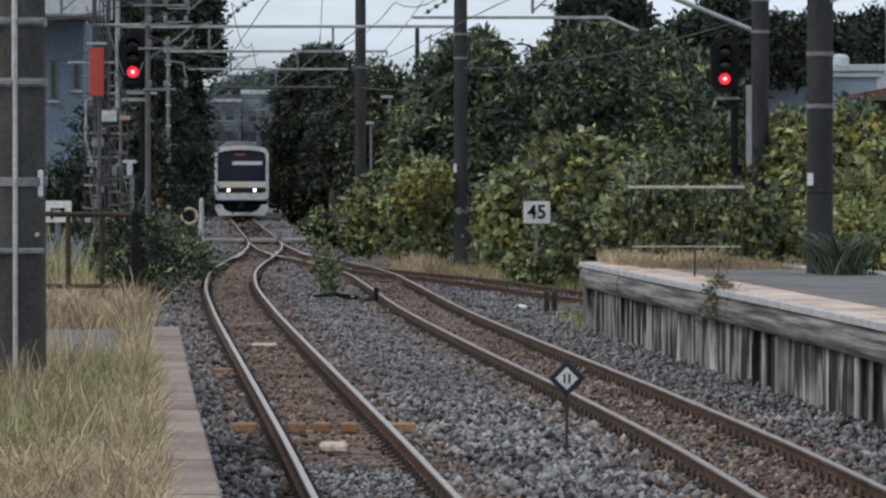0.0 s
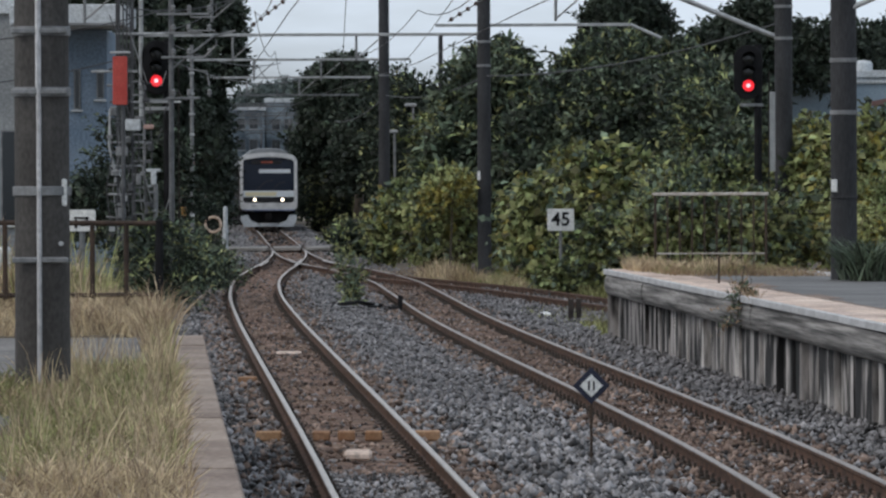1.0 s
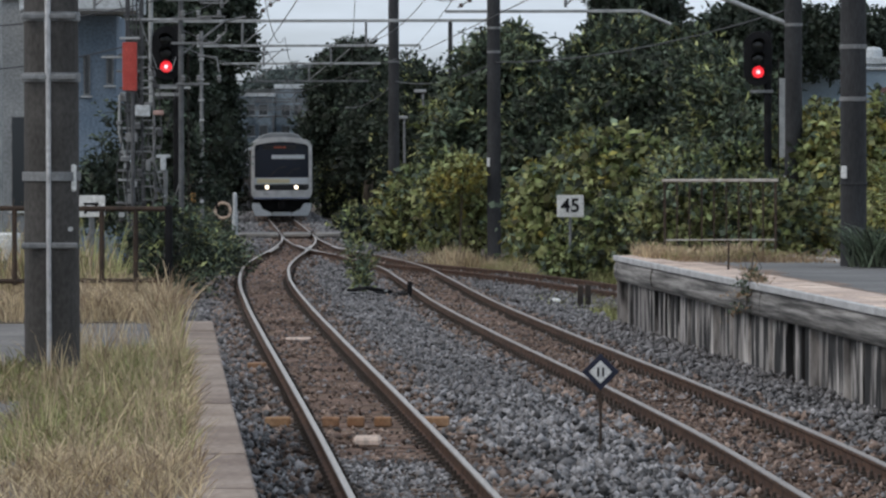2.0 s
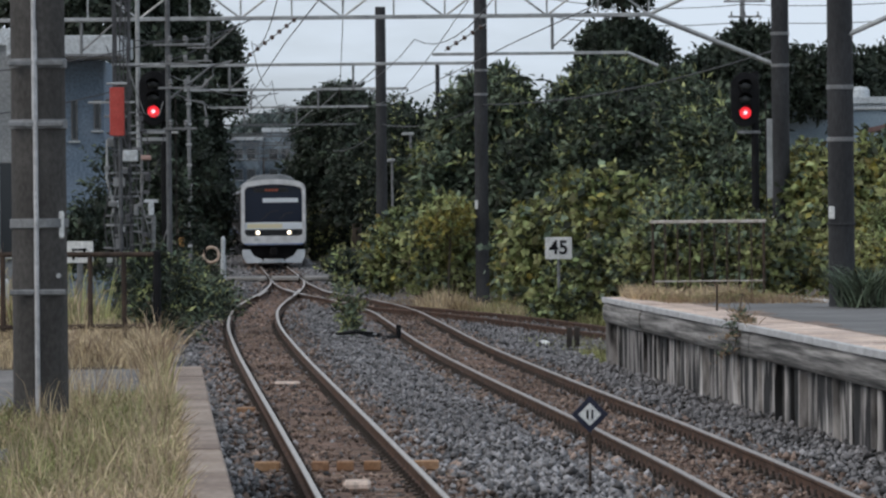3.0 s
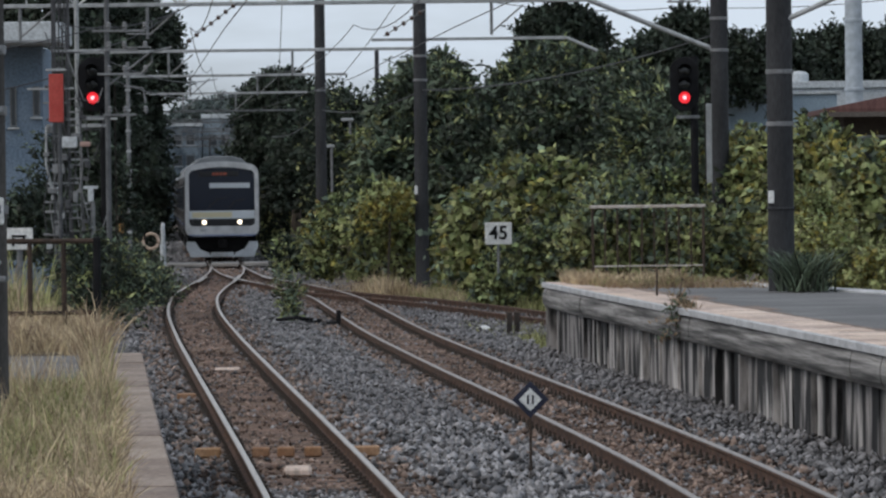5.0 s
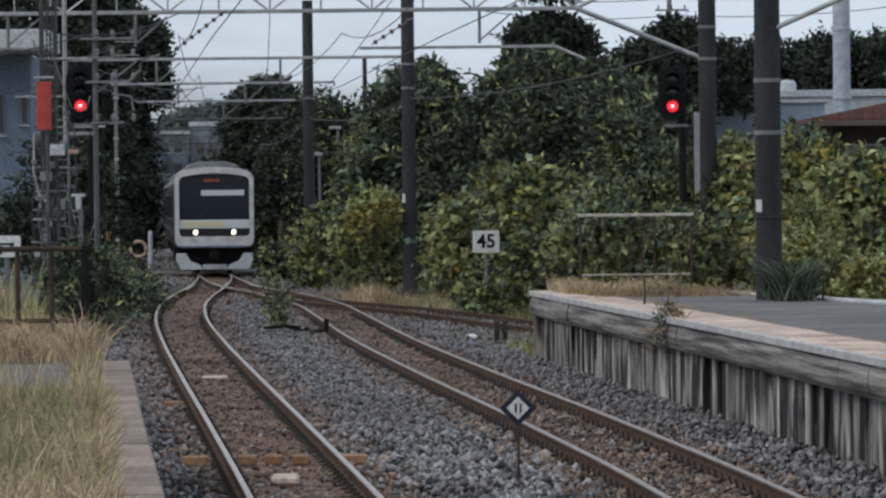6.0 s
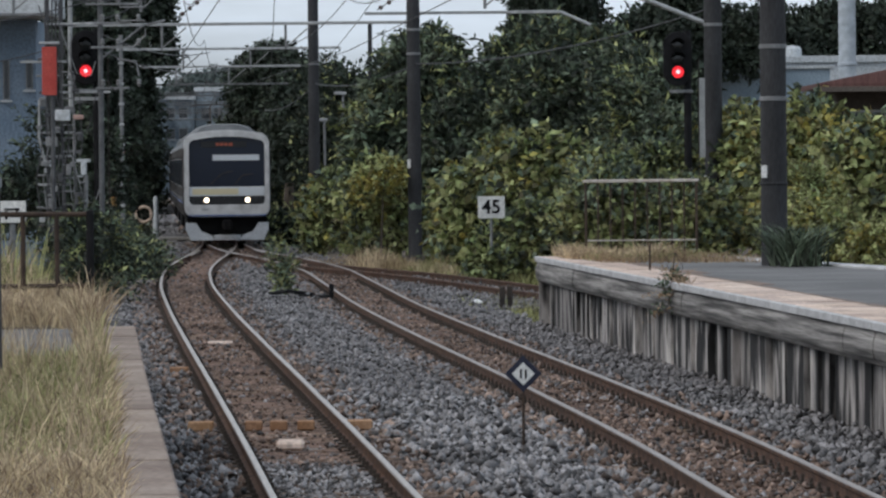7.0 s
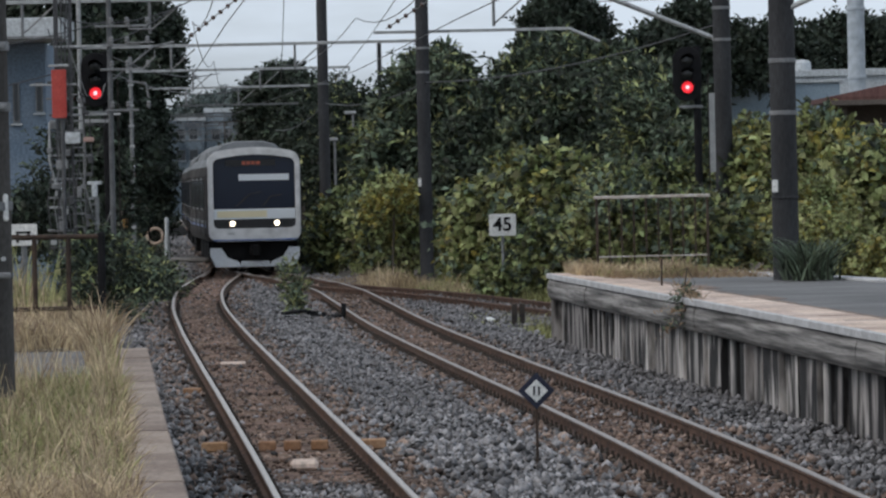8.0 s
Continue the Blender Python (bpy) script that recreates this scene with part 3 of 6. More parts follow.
def strip(name, y0, y1, xa, xb, z0, z1, material, parent=None, step=1.5, b=0.012):
    """A solid strip between two edge curves."""
    g = Geo()
    n = max(1, int((y1 - y0) / step))
    vs = []
    for i in range(n + 1):
        y = y0 + (y1 - y0) * i / n
        a, c = xa(y), xb(y)
        vs += [(a, y, z0), (c, y, z0), (c, y, z1 - b), (c - b, y, z1), (a + b, y, z1), (a, y, z1 - b)]
    fs = [(6 * i + j, 6 * i + (j + 1) % 6, 6 * i + 6 + (j + 1) % 6, 6 * i + 6 + j) for i in range(n) for j in range(6)]
    fs += [tuple(range(6))[::-1], tuple(range(6 * n, 6 * n + 6))]
    return part(name, g.add(vs, fs), material, parent)


plat_l = tagged(strip("platform_west", -25, 51.2, lambda y: -14.0, lambda y: edge_left(y) - 0.33, -0.36, PLAT - 0.02, GRAVEL),
                "low disused platform with cracked asphalt and tall grass", "platform", kind="structure")
y = 22.0 - 2.92 * 15
while y < 51.0:
    ln = min(2.91, 51.35 - y)
    strip("edge_slab", y, y + ln - 0.012, lambda v: edge_left(v) - 0.326, edge_left, 0.72, PLAT + random.uniform(-0.004, 0.006), EDGE_SLAB, plat_l, b=0.015)
    strip("edge_wall", y, y + ln, lambda v: edge_left(v) - 0.32, lambda v: edge_left(v) - 0.1, -0.36, 0.715, WALLC, plat_l)
    y += 2.92
mound = Geo()
mv, mn = [], 16
for j in range(mn + 1):
    y = 51.25 + 40 * j / mn
    h = (0.97 if y < 61 else 0.97 - (y - 61) * 0.045)
    xr = -3.0 - 0.062 * (y - 51)
    for x, zz in ((-16, h), (-9, h), (xr - 1.6, h + 0.03), (xr - 0.5, h), (xr, h - 0.25), (xr + 0.45, -0.36)):
        mv.append((x, y, max(zz + 0.06 * noise.noise((x, y * 0.6, 5)), -0.36)))
mound.add(mv, [(6 * j + i, 6 * j + i + 1, 6 * j + 7 + i, 6 * j + 6 + i) for j in range(mn) for i in range(5)] + [(5, 4, 3, 2, 1, 0)])
tagged(part("bank", mound, SOIL, smooth=True), "earth bank running on behind the platform's end", "bank", kind="structure")


def far_side(y):
    return 5.1 if y > 86 else 5.1 + (86 - y) * 0.19 if y > 60 else 10.04 + (60 - y) * 0.05


plat_r = tagged(strip("platform_east", -30, 86.3, lambda y: edge_right(y) + 0.85, far_side, -0.36, PLAT - 0.012, ASPHALT),
                "station platform with grey asphalt and a pink paved edge", "platform", kind="structure")
y = 36.0
i = 0
while y < 86.3:
    ln = min(2.0, 86.45 - y)
    for q in (0.0, 0.5, 1.0, 1.5):
        if q < ln - 0.1:
            strip("paving_slab", y + q, y + min(q + 0.494, ln), lambda v: edge_right(v) + 0.305, lambda v: edge_right(v) + 0.846, 0.9, PLAT + random.uniform(-0.003, 0.004), PAVE, plat_r, b=0.01)
            strip("paving_slab", y + q, y + min(q + 0.494, ln), lambda v: edge_right(v) + 0.03, lambda v: edge_right(v) + 0.30, 0.95, PLAT + 0.012 + random.uniform(-0.002, 0.003), PAVE, plat_r, b=0.01)
    jut = random.uniform(-0.012, 0.012)
    path = [(edge_right(v), v, 0.0, TRACK_B(v)[1]) for v in (y, y + ln / 2, y + ln - 0.025)]
    bulge = [(0.10 + jut, 0.56), (0.03 + jut, 0.585), (-0.01 + jut, 0.64), (-0.025 + jut, 0.72), (-0.02 + jut, 0.82), (0.005 + jut, 0.90), (0.04 + jut, 0.945), (0.28, 0.945), (0.28, 0.56)]
    part("coping", Geo().sweep(bulge, path), COPING, plat_r, smooth=False)
    strip("coping_lip", y, y + ln - 0.004, lambda v: edge_right(v) - 0.035 + jut * 0.3, lambda v: edge_right(v) + 0.028, 0.928, PLAT + 0.012, DECK, plat_r, b=0.01)
    y += 2.0
y = 36.0
while y < 86.2:
    ln = random.choice((0.3, 0.45, 0.6, 0.6, 0.9, 1.4, 1.9))
    ln = min(ln, 86.35 - y)
    d = random.uniform(0.09, 0.21)
    strip("wall_panel", y, y + ln - random.uniform(0.015, 0.05), lambda v: edge_right(v) + d, lambda v: edge_right(v) + 0.4, -0.36, 0.558, WALLC, plat_r, b=0.01)
    y += ln
y = 40.0
while y < 86.0:
    strip("far_edge_slab", y, min(y + 1.99, 86.3), lambda v: far_side(v) - 0.3, lambda v: far_side(v) + 0.05, 0.8, PLAT + 0.03, DECK, plat_r, b=0.02)
    y += 2.0
strip("wall_core", 30, 86.2, lambda v: edge_right(v) + 0.27, lambda v: edge_right(v) + 0.84, -0.36, 0.88, CONCRETE, plat_r)
g = Geo()
for i in range(8):
    g.box((2.56 + 0.36 * i, 86.36 + 0.02 * (i % 2), 0.12), (0.35, 0.1, 0.96), 0.01)
part("end_wall", g, WALLC, plat_r)

ASPHALT_EDGE = mat("dusty_brown_asphalt", (0.16, 0.125, 0.105), (0.30, 0.215, 0.17), 0.95, coarse=1.6, fine=22, bump=0.4, grime=0.2)
y = 36.0
while y < 86.0:
    w = random.uniform(0.10, 0.42)
    strip("dusty_border", y, min(y + 2.3, 86.2), lambda v: edge_right(v) + 0.852, lambda v: edge_right(v) + 0.86 + w, 0.9, PLAT - 0.006, ASPHALT_EDGE, plat_r, b=0.003)
    y += 2.31

# boarded crossing over the stem track
deck = thing("track_crossing", "pale concrete board crossing over the railway track", "track crossing")
for yy in (184.5, 186.0, 187.5):
    xx = TRACK_B(yy)[0]
    for off, w in ((-1.5, 1.6), (0.0, 0.96), (1.55, 1.7)):
        part("deck_slab", Geo().box((xx + off, yy, -0.03), (w, 1.48, 0.12), 0.02), CONCRETE, deck)


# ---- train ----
# stainless body with the shade of the lineside trees put into its colour
STEEL = mat("tree_shaded_steel", (0.055, 0.051, 0.050), (0.085, 0.080, 0.078), 0.85, 0.0, spec=0.1, coarse=1.5, fine=25, bump=0.05, stretch=(1, 0.2, 1))
FRP = mat("white_front_paint", (0.60, 0.60, 0.605), (0.66, 0.66, 0.665), 0.35, coarse=0.8, fine=3, bump=0.0)
CREAM = plain("cream_yellow_stripe", (0.72, 0.65, 0.44), 0.4)
PALE = plain("pale_stripe", (0.68, 0.72, 0.76), 0.4)
# the front's pale stripe again, darkened for the shaded sides
PALE_SIDE = plain("shaded_side_stripe", (0.20, 0.205, 0.21), 0.7, spec=0.1)
BLUE = plain("blue_stripe", (0.03, 0.09, 0.30), 0.4)
GLASS_DARK = plain("dark_train_glass", (0.011, 0.017, 0.034), 0.08, spec=0.3)
BAND = plain("black_band", (0.012, 0.012, 0.014), 0.3)
ROOF = mat("grey_roof", (0.16, 0.17, 0.18), (0.25, 0.26, 0.27), 0.8, coarse=1.2, fine=20)
UNDER = mat("dark_underframe", (0.007, 0.007, 0.008), (0.016, 0.015, 0.015), 0.85, coarse=3, fine=30, spec=0.1)
SKIRT = mat("pale_skirt", (0.60, 0.63, 0.67), (0.70, 0.73, 0.76), 0.5, coarse=2, fine=25, grime=0.1)
HEADLIGHT = plain("headlight_glow", (1.0, 0.86, 0.66), 0.3, glow=2.6)
LED = plain("orange_led", (0.30, 0.075, 0.045), 0.4, glow=0.12)
HALF, LONG = 1.435, 19.6


def arched(pts, half, rise):
    """An outline with its top edge bowed upwards."""
    out = []
    for (xa, za), (xb, zb) in zip(pts, pts[1:] + pts[:1]):
        k = 10 if za > 3 and abs(za - zb) < 1e-6 and abs(xa - xb) > 1 else 1
        out += [(xa + (xb - xa) * i / k, za) for i in range(k)]
    return [(x, z + rise * (1 - (x / half) ** 2) if z > 3 else z) for x, z in out]


def body_profile():
    p = [(-HALF + 0.06, 0.95), (-HALF, 1.15), (-HALF, 2.95), (-HALF + 0.04, 3.2), (-HALF + 0.18, 3.42), (-0.75, 3.58), (-0.3, 3.64)]
    return p + [(-x, z) for x, z in reversed(p)]


def train_car(label, cab):
    car = thing("train_car", label, "train", "cars of the train")
    y0, y1 = -LONG / 2, LONG / 2
    shell = Geo()
    prof = body_profile()
    n = len(prof)
    vs = [(x, y, z) for y in (y0, y1) for x, z in prof]
    fs = [(i, (i + 1) % n, n + (i + 1) % n, n + i) for i in range(n)] + [tuple(range(n))[::-1], tuple(range(n, 2 * n))]
    sl = [1 if 3 <= i <= n - 5 else 0 for i in range(n)] + [0, 0]
    shell.v, shell.f, shell.s = vs, fs, sl
    # the sides' darkness comes from the colour, as tree shade
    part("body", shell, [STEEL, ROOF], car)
    for sx in (-1, 1):
        part("side_stripe", Geo().box((sx * (HALF + 0.003), 0.4, 1.52), (0.008, LONG - 1.2, 0.10), 0.002), PALE_SIDE, car, "pale stripe along the side, darkened as in tree shade")
        part("side_stripe", Geo().box((sx * (HALF + 0.003), 0.4, 1.40), (0.008, LONG - 1.2, 0.07), 0.002), BLUE, car, "blue stripe along the side")
        for i in range(4):
            yc = y0 + (2.6 if cab else 1.9) + i * 4.9
            d = part("door", Geo().box((sx * (HALF + 0.006), yc, 2.02), (0.02, 1.3, 1.88), 0.01), STEEL, car, "stainless double door")
            for o in (-0.32, 0.32):
                part("door_window", Geo().box((sx * (HALF + 0.017), yc + o, 2.35), (0.012, 0.46, 0.85), 0.004), GLASS_DARK, d)
            part("door_gap", Geo().box((sx * (HALF + 0.017), yc, 2.02), (0.006, 0.02, 1.8), 0.001), BAND, d)
            if i < 3:
                w = part("window", Geo().box((sx * (HALF + 0.006), yc + 2.45, 2.38), (0.02, 2.5, 0.98), 0.01), BAND, car)
                for o in (-0.62, 0.62):
                    part("pane", Geo().box((sx * (HALF + 0.014), yc + 2.45 + o, 2.38), (0.012, 1.16, 0.86), 0.004), GLASS_DARK, w)
    for yc in (-4.6, 4.6) if not cab else (-3.4, 4.8):
        part("air_conditioner", Geo().prism([(-1.12, 3.45), (-1.05, 3.72), (-0.85, 3.90), (-0.45, 4.0), (0.45, 4.0), (0.85, 3.90), (1.05, 3.72), (1.12, 3.45)], yc - 1.9, yc + 1.9, b=0.12), ROOF, car, "grey roof air conditioner")
    for yc in (-6.9, 6.9):
        bogie = part("bogie", Geo().box((0, yc, 0.52), (1.9, 2.6, 0.28), 0.04), UNDER, car)
        for dy in (-1.05, 1.05):
            for sx in (-1, 1):
                part("wheel", Geo().lathe([(0.05, -0.07), (0.36, -0.07), (0.43, -0.05), (0.43, 0.04), (0.455, 0.05), (0.455, 0.075), (0.05, 0.075)], (0, 0, 0), 20, "Y"), IRON, bogie).matrix_basis = pose(sx * 0.566, yc + dy, 0.43, 0, 0, 90)
    g = Geo()
    for yc, ln in ((-3.4, 2.4), (-0.4, 2.6), (3.0, 2.8)):
        g.box((0, yc, 0.62), (2.5, ln, 0.55), 0.03)
    part("underfloor_equipment", g, UNDER, car)
    if not cab:
        return car
    # the cab front: a white surround round a dark glazed recess
    fy = y0
    outer = rounded(-1.395, 1.395, 0.93, 3.60, 0.30, 6)
    outer = arched(outer, 1.395, 0.17)
    inner = rounded(-1.235, 1.235, 1.33, 3.40, 0.15, 6)
    inner = arched(inner, 1.235, 0.15)
    part("front_surround", Geo().frame_ring(outer, inner, fy - 0.16, fy + 0.6), FRP, car, "white moulded front surround", smooth=False)
    k = [(x * 0.975, 2.26 + (z - 2.26) * 0.975) for x, z in outer]
    part("front_edge", Geo().frame_ring(k, inner, fy - 0.20, fy - 0.155), FRP, car)
    ws = arched(rounded(-1.24, 1.24, 1.93, 3.405, 0.14, 6), 1.24, 0.15)
    wind = part("windscreen", Geo().prism(ws, fy - 0.10, fy + 0.1, b=0.01), GLASS_DARK, car, "dark windscreen glass")
    part("pale_glass_bar", Geo().box((0.30, fy - 0.108, 2.86), (1.52, 0.012, 0.19), 0.004), PALE, wind, "pale bar across the glass")
    part("wiper", Geo().tube([(-0.55, fy - 0.125, 1.98), (-0.15, fy - 0.125, 2.35), (0.2, fy - 0.125, 2.42)], 0.012, 6), IRON, wind)
    part("wiper", Geo().tube([(0.25, fy - 0.125, 1.98), (0.5, fy - 0.125, 2.28), (0.85, fy - 0.125, 2.33)], 0.012, 6), IRON, wind)
    dest = part("destination_display", Geo().box((-0.1, fy - 0.105, 3.30), (1.5, 0.014, 0.19), 0.004), BAND, car)
    for xx, w in ((-0.30, 0.10), (-0.16, 0.12), (-0.02, 0.10), (0.13, 0.13)):
        part("text_bar", Geo().box((xx, fy - 0.114, 3.30), (w, 0.006, 0.10), 0.001), LED, dest)
    stripe = part("front_stripe", Geo().box((0, fy - 0.13, 1.755), (2.46, 0.06, 0.31), 0.015), PALE, car, "pale stripe with a yellow stretch")
    part("yellow_stretch", Geo().box((-0.38, fy - 0.162, 1.755), (1.5, 0.006, 0.20), 0.002), CREAM, stripe)
    band = part("light_band", Geo().box((0, fy - 0.10, 1.475), (2.47, 0.08, 0.29), 0.02), BAND, car, "black band with the headlights")
    for sx in (-0.67, 0.67):
        hl = part("headlight", Geo().cyl((sx, fy - 0.13, 1.475), (sx, fy - 0.19, 1.475), 0.10, 0.095, 20), IRON, car)
        part("lens", Geo().lathe([(0.0, -0.222), (0.045, -0.214), (0.085, -0.194)], (sx, fy, 1.475), 20, "Y"), HEADLIGHT, hl, "lit warm white headlight lens")
        part("tail_lamp", Geo().box((sx * 1.42, fy - 0.145, 1.475), (0.2, 0.02, 0.14), 0.006), LENS, car)
    part("blue_line", Geo().box((0, fy - 0.206, 0.975), (2.5, 0.012, 0.035), 0.003), BLUE, car, "thin blue line under the front")
    part("emblem", Geo().box((-0.72, fy - 0.208, 1.17), (0.22, 0.008, 0.05), 0.002), GALV, car)
    # skirt with the coupler's gap
    for sx in (-1, 1):
        sk = [(0.42, 0.16), (1.20, 0.16), (1.35, 0.50), (1.35, 0.74), (1.02, 0.74), (0.84, 0.46), (0.50, 0.32)]
        sk = [(sx * x, z) for x, z in sk]
        part("skirt", Geo().prism(sk if sx > 0 else sk[::-1], fy - 0.08, fy + 0.35, b=0.02), SKIRT, car, "pale grey skirt plate")
    part("skirt_bar", Geo().box((0, fy + 0.1, 0.25), (0.86, 0.3, 0.18), 0.02), SKIRT, car)
    part("coupler", Geo().box((0, fy - 0.12, 0.66), (0.34, 0.62, 0.30), 0.05).box((0, fy - 0.45, 0.66), (0.24, 0.12, 0.38), 0.04).box((0, fy - 0.35, 0.40), (0.46, 0.05, 0.10), 0.02), UNDER, car, "black coupler")
    # added black box that stands for the shade behind skirt and coupler
    part("end_shade", Geo().box((0, fy + 0.3, 0.62), (2.6, 0.3, 0.6), 0.02), UNDER, car)
    part("steps", Geo().box((-1.30, fy + 0.5, 0.5), (0.2, 0.35, 0.05), 0.01).box((1.30, fy + 0.5, 0.5), (0.2, 0.35, 0.05), 0.01), UNDER, car)
    return car


cars = [train_car("white-fronted commuter train car with lit headlights on the rails", True)]
mid = train_car("stainless steel commuter train car with a pale stripe", False)
cars += [mid] + [copy_thing(mid, pose(0, 0, 0)) for _ in range(2)]
panto = part("pantograph", Geo().box((0, 6.6, 3.72), (1.5, 1.8, 0.08), 0.02).tube([(0, 7.3, 3.75), (0, 6.2, 4.4), (0, 7.0, 5.0)], 0.035, 6)
             .tube([(-0.8, 7.0, 4.95), (-0.5, 7.0, 5.03), (0.5, 7.0, 5.03), (0.8, 7.0, 4.95)], 0.025, 6), IRON, mid)

# seconds and the distance of the train's front
TRAIN = [(t, 261.0 - 14.3 * t + 0.11 * t * t) for t in (0.0, 1.0, 2.0, 3.0, 4.0, 5.0, 6.0, 7.0, 8.0)]


def car_pose(front):
    a, b = front + 2.9, front + 2.9 + 13.8
    xa, xb = TRACK_B(a)[0], TRACK_B(b)[0]
    return pose((xa + xb) / 2, (a + b) / 2, 0, 0, 0, -math.degrees(math.atan2(xb - xa, b - a)))


def motions():
    for i, car in enumerate(cars):
        rows = []
        for (ta, fa), (tb, fb) in zip(TRAIN, TRAIN[1:]):
            rows += [(ta, car_pose(fa + 20.0 * i)), ((ta + tb) / 2, car_pose((fa + fb) / 2 + 20.0 * i))]
        walk(car, rows + [(TRAIN[-1][0], car_pose(TRAIN[-1][1] + 20.0 * i))])


# ---- poles, gantries, signals ----
def concrete_pole(label, x, y, base, r0, r1, top, bands=(), group="line poles"):
    p = thing("line_pole", label, "pole", group, (x, y, base))
    part("shaft", Geo().cyl((0, 0, -0.3), (0, 0, top - base), r0, r1, 28), POLE_NEAR if y < 50 else POLE, p, smooth=False)
    for z in bands:
        r = r0 + (r1 - r0) * (z - base) / (top - base) + 0.006
        part("band", Geo().lathe([(r, -0.035), (r + 0.008, -0.03), (r + 0.008, 0.03), (r, 0.035)], (0, 0, z - base), 20), GALV_OLD, p)
    return p


def gantry(label, y, x0, x1, z, depth, braces=(), steel=None):
    """A lattice beam across the tracks at height z."""
    t = thing("overhead_gantry", label, "overhead gantry", "overhead gantries", (0, y, 0))
    steel = steel or GALV
    part("bottom_chord", Geo().box(((x0 + x1) / 2, 0, z), (x1 - x0, 0.09, 0.09), 0.01), steel, t)
    if depth:
        part("top_chord", Geo().box(((x0 + x1) / 2, 0, z + depth), (x1 - x0, 0.08, 0.08), 0.01), steel, t)
        n = max(2, round((x1 - x0) / 1.15))
        for i in range(n):
            a, b = x0 + (x1 - x0) * i / n, x0 + (x1 - x0) * (i + 1) / n
            p, q = ((a, 0, z), (b, 0, z + depth)) if i % 2 else ((a, 0, z + depth), (b, 0, z))
            part("diagonal", Geo().cyl(p, q, 0.026, n=6), steel, t)
            part("upright", Geo().cyl((b, 0, z), (b, 0, z + depth), 0.02, n=6), steel, t)
    for p, q, r in braces:
        part("brace", Geo().cyl(p, q, r, n=8), steel, t)
    return t


def insulator_string(p, q, n, r=0.055):
    """A string of insulator discs on a wire from p to q."""
    t = thing("insulator_string", "string of dark porcelain insulators on an overhead wire", "insulator", "overhead insulators")
    p, q = Vector(p), Vector(q)
    part("rod", Geo().cyl(p, q, 0.014, n=6), GALV_OLD, t)
    for i in range(n):
        c = p.lerp(q, (i + 0.5) / n)
        d = (q - p).normalized() * 0.03
        part("disc", Geo().cyl(c - d, c + d, r, r * 0.5, 10), PORCELAIN, t)
    return t


def wire_span(label, pts, r=0.011, sag=0.0):
    pts = [Vector(p) for p in pts]
    out = []
    for a, b in zip(pts, pts[1:]):
        out += [a.lerp(b, i / 8) - Vector((0, 0, 4 * sag * (i / 8) * (1 - i / 8))) for i in range(8)]
    ob = part("overhead_wire", Geo().tube(out + [pts[-1]], r, 5), WIRE)
    return tagged(ob, label, "overhead wire", "overhead wires")


# near pole on the disused platform
POLE_N = concrete_pole("thick grey concrete pole with bands and cable pipes on the platform", -3.09, 37.0, PLAT, 0.203, 0.190, 9.0, (2.50, 3.22, 3.66))
part("conduit", Geo().cyl((-0.005, -0.212, 0.0), (-0.005, -0.205, 2.9), 0.018, n=10), DECK, POLE_N, "pale cable pipe")
part("conduit", Geo().cyl((-0.012, -0.212, 2.25), (-0.012, -0.202, 5.0), 0.017, n=10), DECK, POLE_N, "pale cable pipe")
for z in (1.0, 2.22, 2.66):
    part("clamp", Geo().box((0.0, -0.195, z), (0.41, 0.05, 0.045), 0.01), GALV_OLD, POLE_N)
part("junction_plate", Geo().box((0.165, -0.1, 1.49), (0.045, 0.06, 0.20), 0.012), WHITE, POLE_N, "small white plate")
part("bolt", Geo().cyl((0.15, -0.15, 1.12), (0.15, -0.19, 1.12), 0.018, n=8), GALV, POLE_N)

POLE_A = concrete_pole("grey concrete line pole standing on the platform", 5.78, 78.0, PLAT, 0.205, 0.19, 10.0, (3.55, 4.35))
part("ring", Geo().lathe([(0.207, -0.02), (0.22, -0.012), (0.22, 0.012), (0.207, 0.02)], (0, 0, 1.25), 20), POLE, POLE_A)
part("number_plate", Geo().box((-0.16, -0.17, 1.43), (0.09, 0.05, 0.19), 0.006), WHITE, POLE_A, "small white plate")
part("brace_arm", Geo().cyl((0.12, -0.1, 4.15), (1.5, -0.1, 4.75), 0.04, n=8), GALV, POLE_A)
POLE_B = concrete_pole("grey concrete line pole behind the platform railing", 6.98, 112.0, -0.3, 0.205, 0.185, 10.5, (5.6, 6.3))
part("number_plate", Geo().box((-0.17, -0.17, 2.45), (0.11, 0.05, 0.26), 0.006), WHITE, POLE_B, "small white plate")
part("cable_duct", Geo().box((-0.25, -0.02, 3.85), (0.15, 0.10, 1.75), 0.012), GALV, POLE_B, "pale sheet-metal cable duct")
POLE_C = concrete_pole("tall dark concrete line pole among the bushes", 0.51, 148.0, -0.3, 0.205, 0.185, 10.4, (5.8, 6.5))
part("number_plate", Geo().box((-0.16, -0.17, 2.9), (0.09, 0.05, 0.26), 0.006), WHITE, POLE_C, "small white plate")
POLE_D = concrete_pole("tall dark concrete line pole before the far trees", -2.95, 182.0, -0.3, 0.205, 0.185, 9.7, (6.2,))

gantry("pale steel lattice gantry carrying the overhead wires", 112.0, -10.5, 4.1, 6.75, 0.85,
       braces=[((-3.85, -0.3, 7.16), (2.66, -0.3, 7.16), 0.035), ((4.1, 0, 6.75), (6.85, 0, 5.62), 0.055), ((-10.5, 0, 6.75), (-10.5, 0, -0.3), 0.06), ((4.1, 0, 6.75), (6.85, 0, 8.0), 0.04)])
gantry("slender steel gantry beam carrying the overhead wires", 148.0, -9.5, 0.4, 6.72, 0.0)
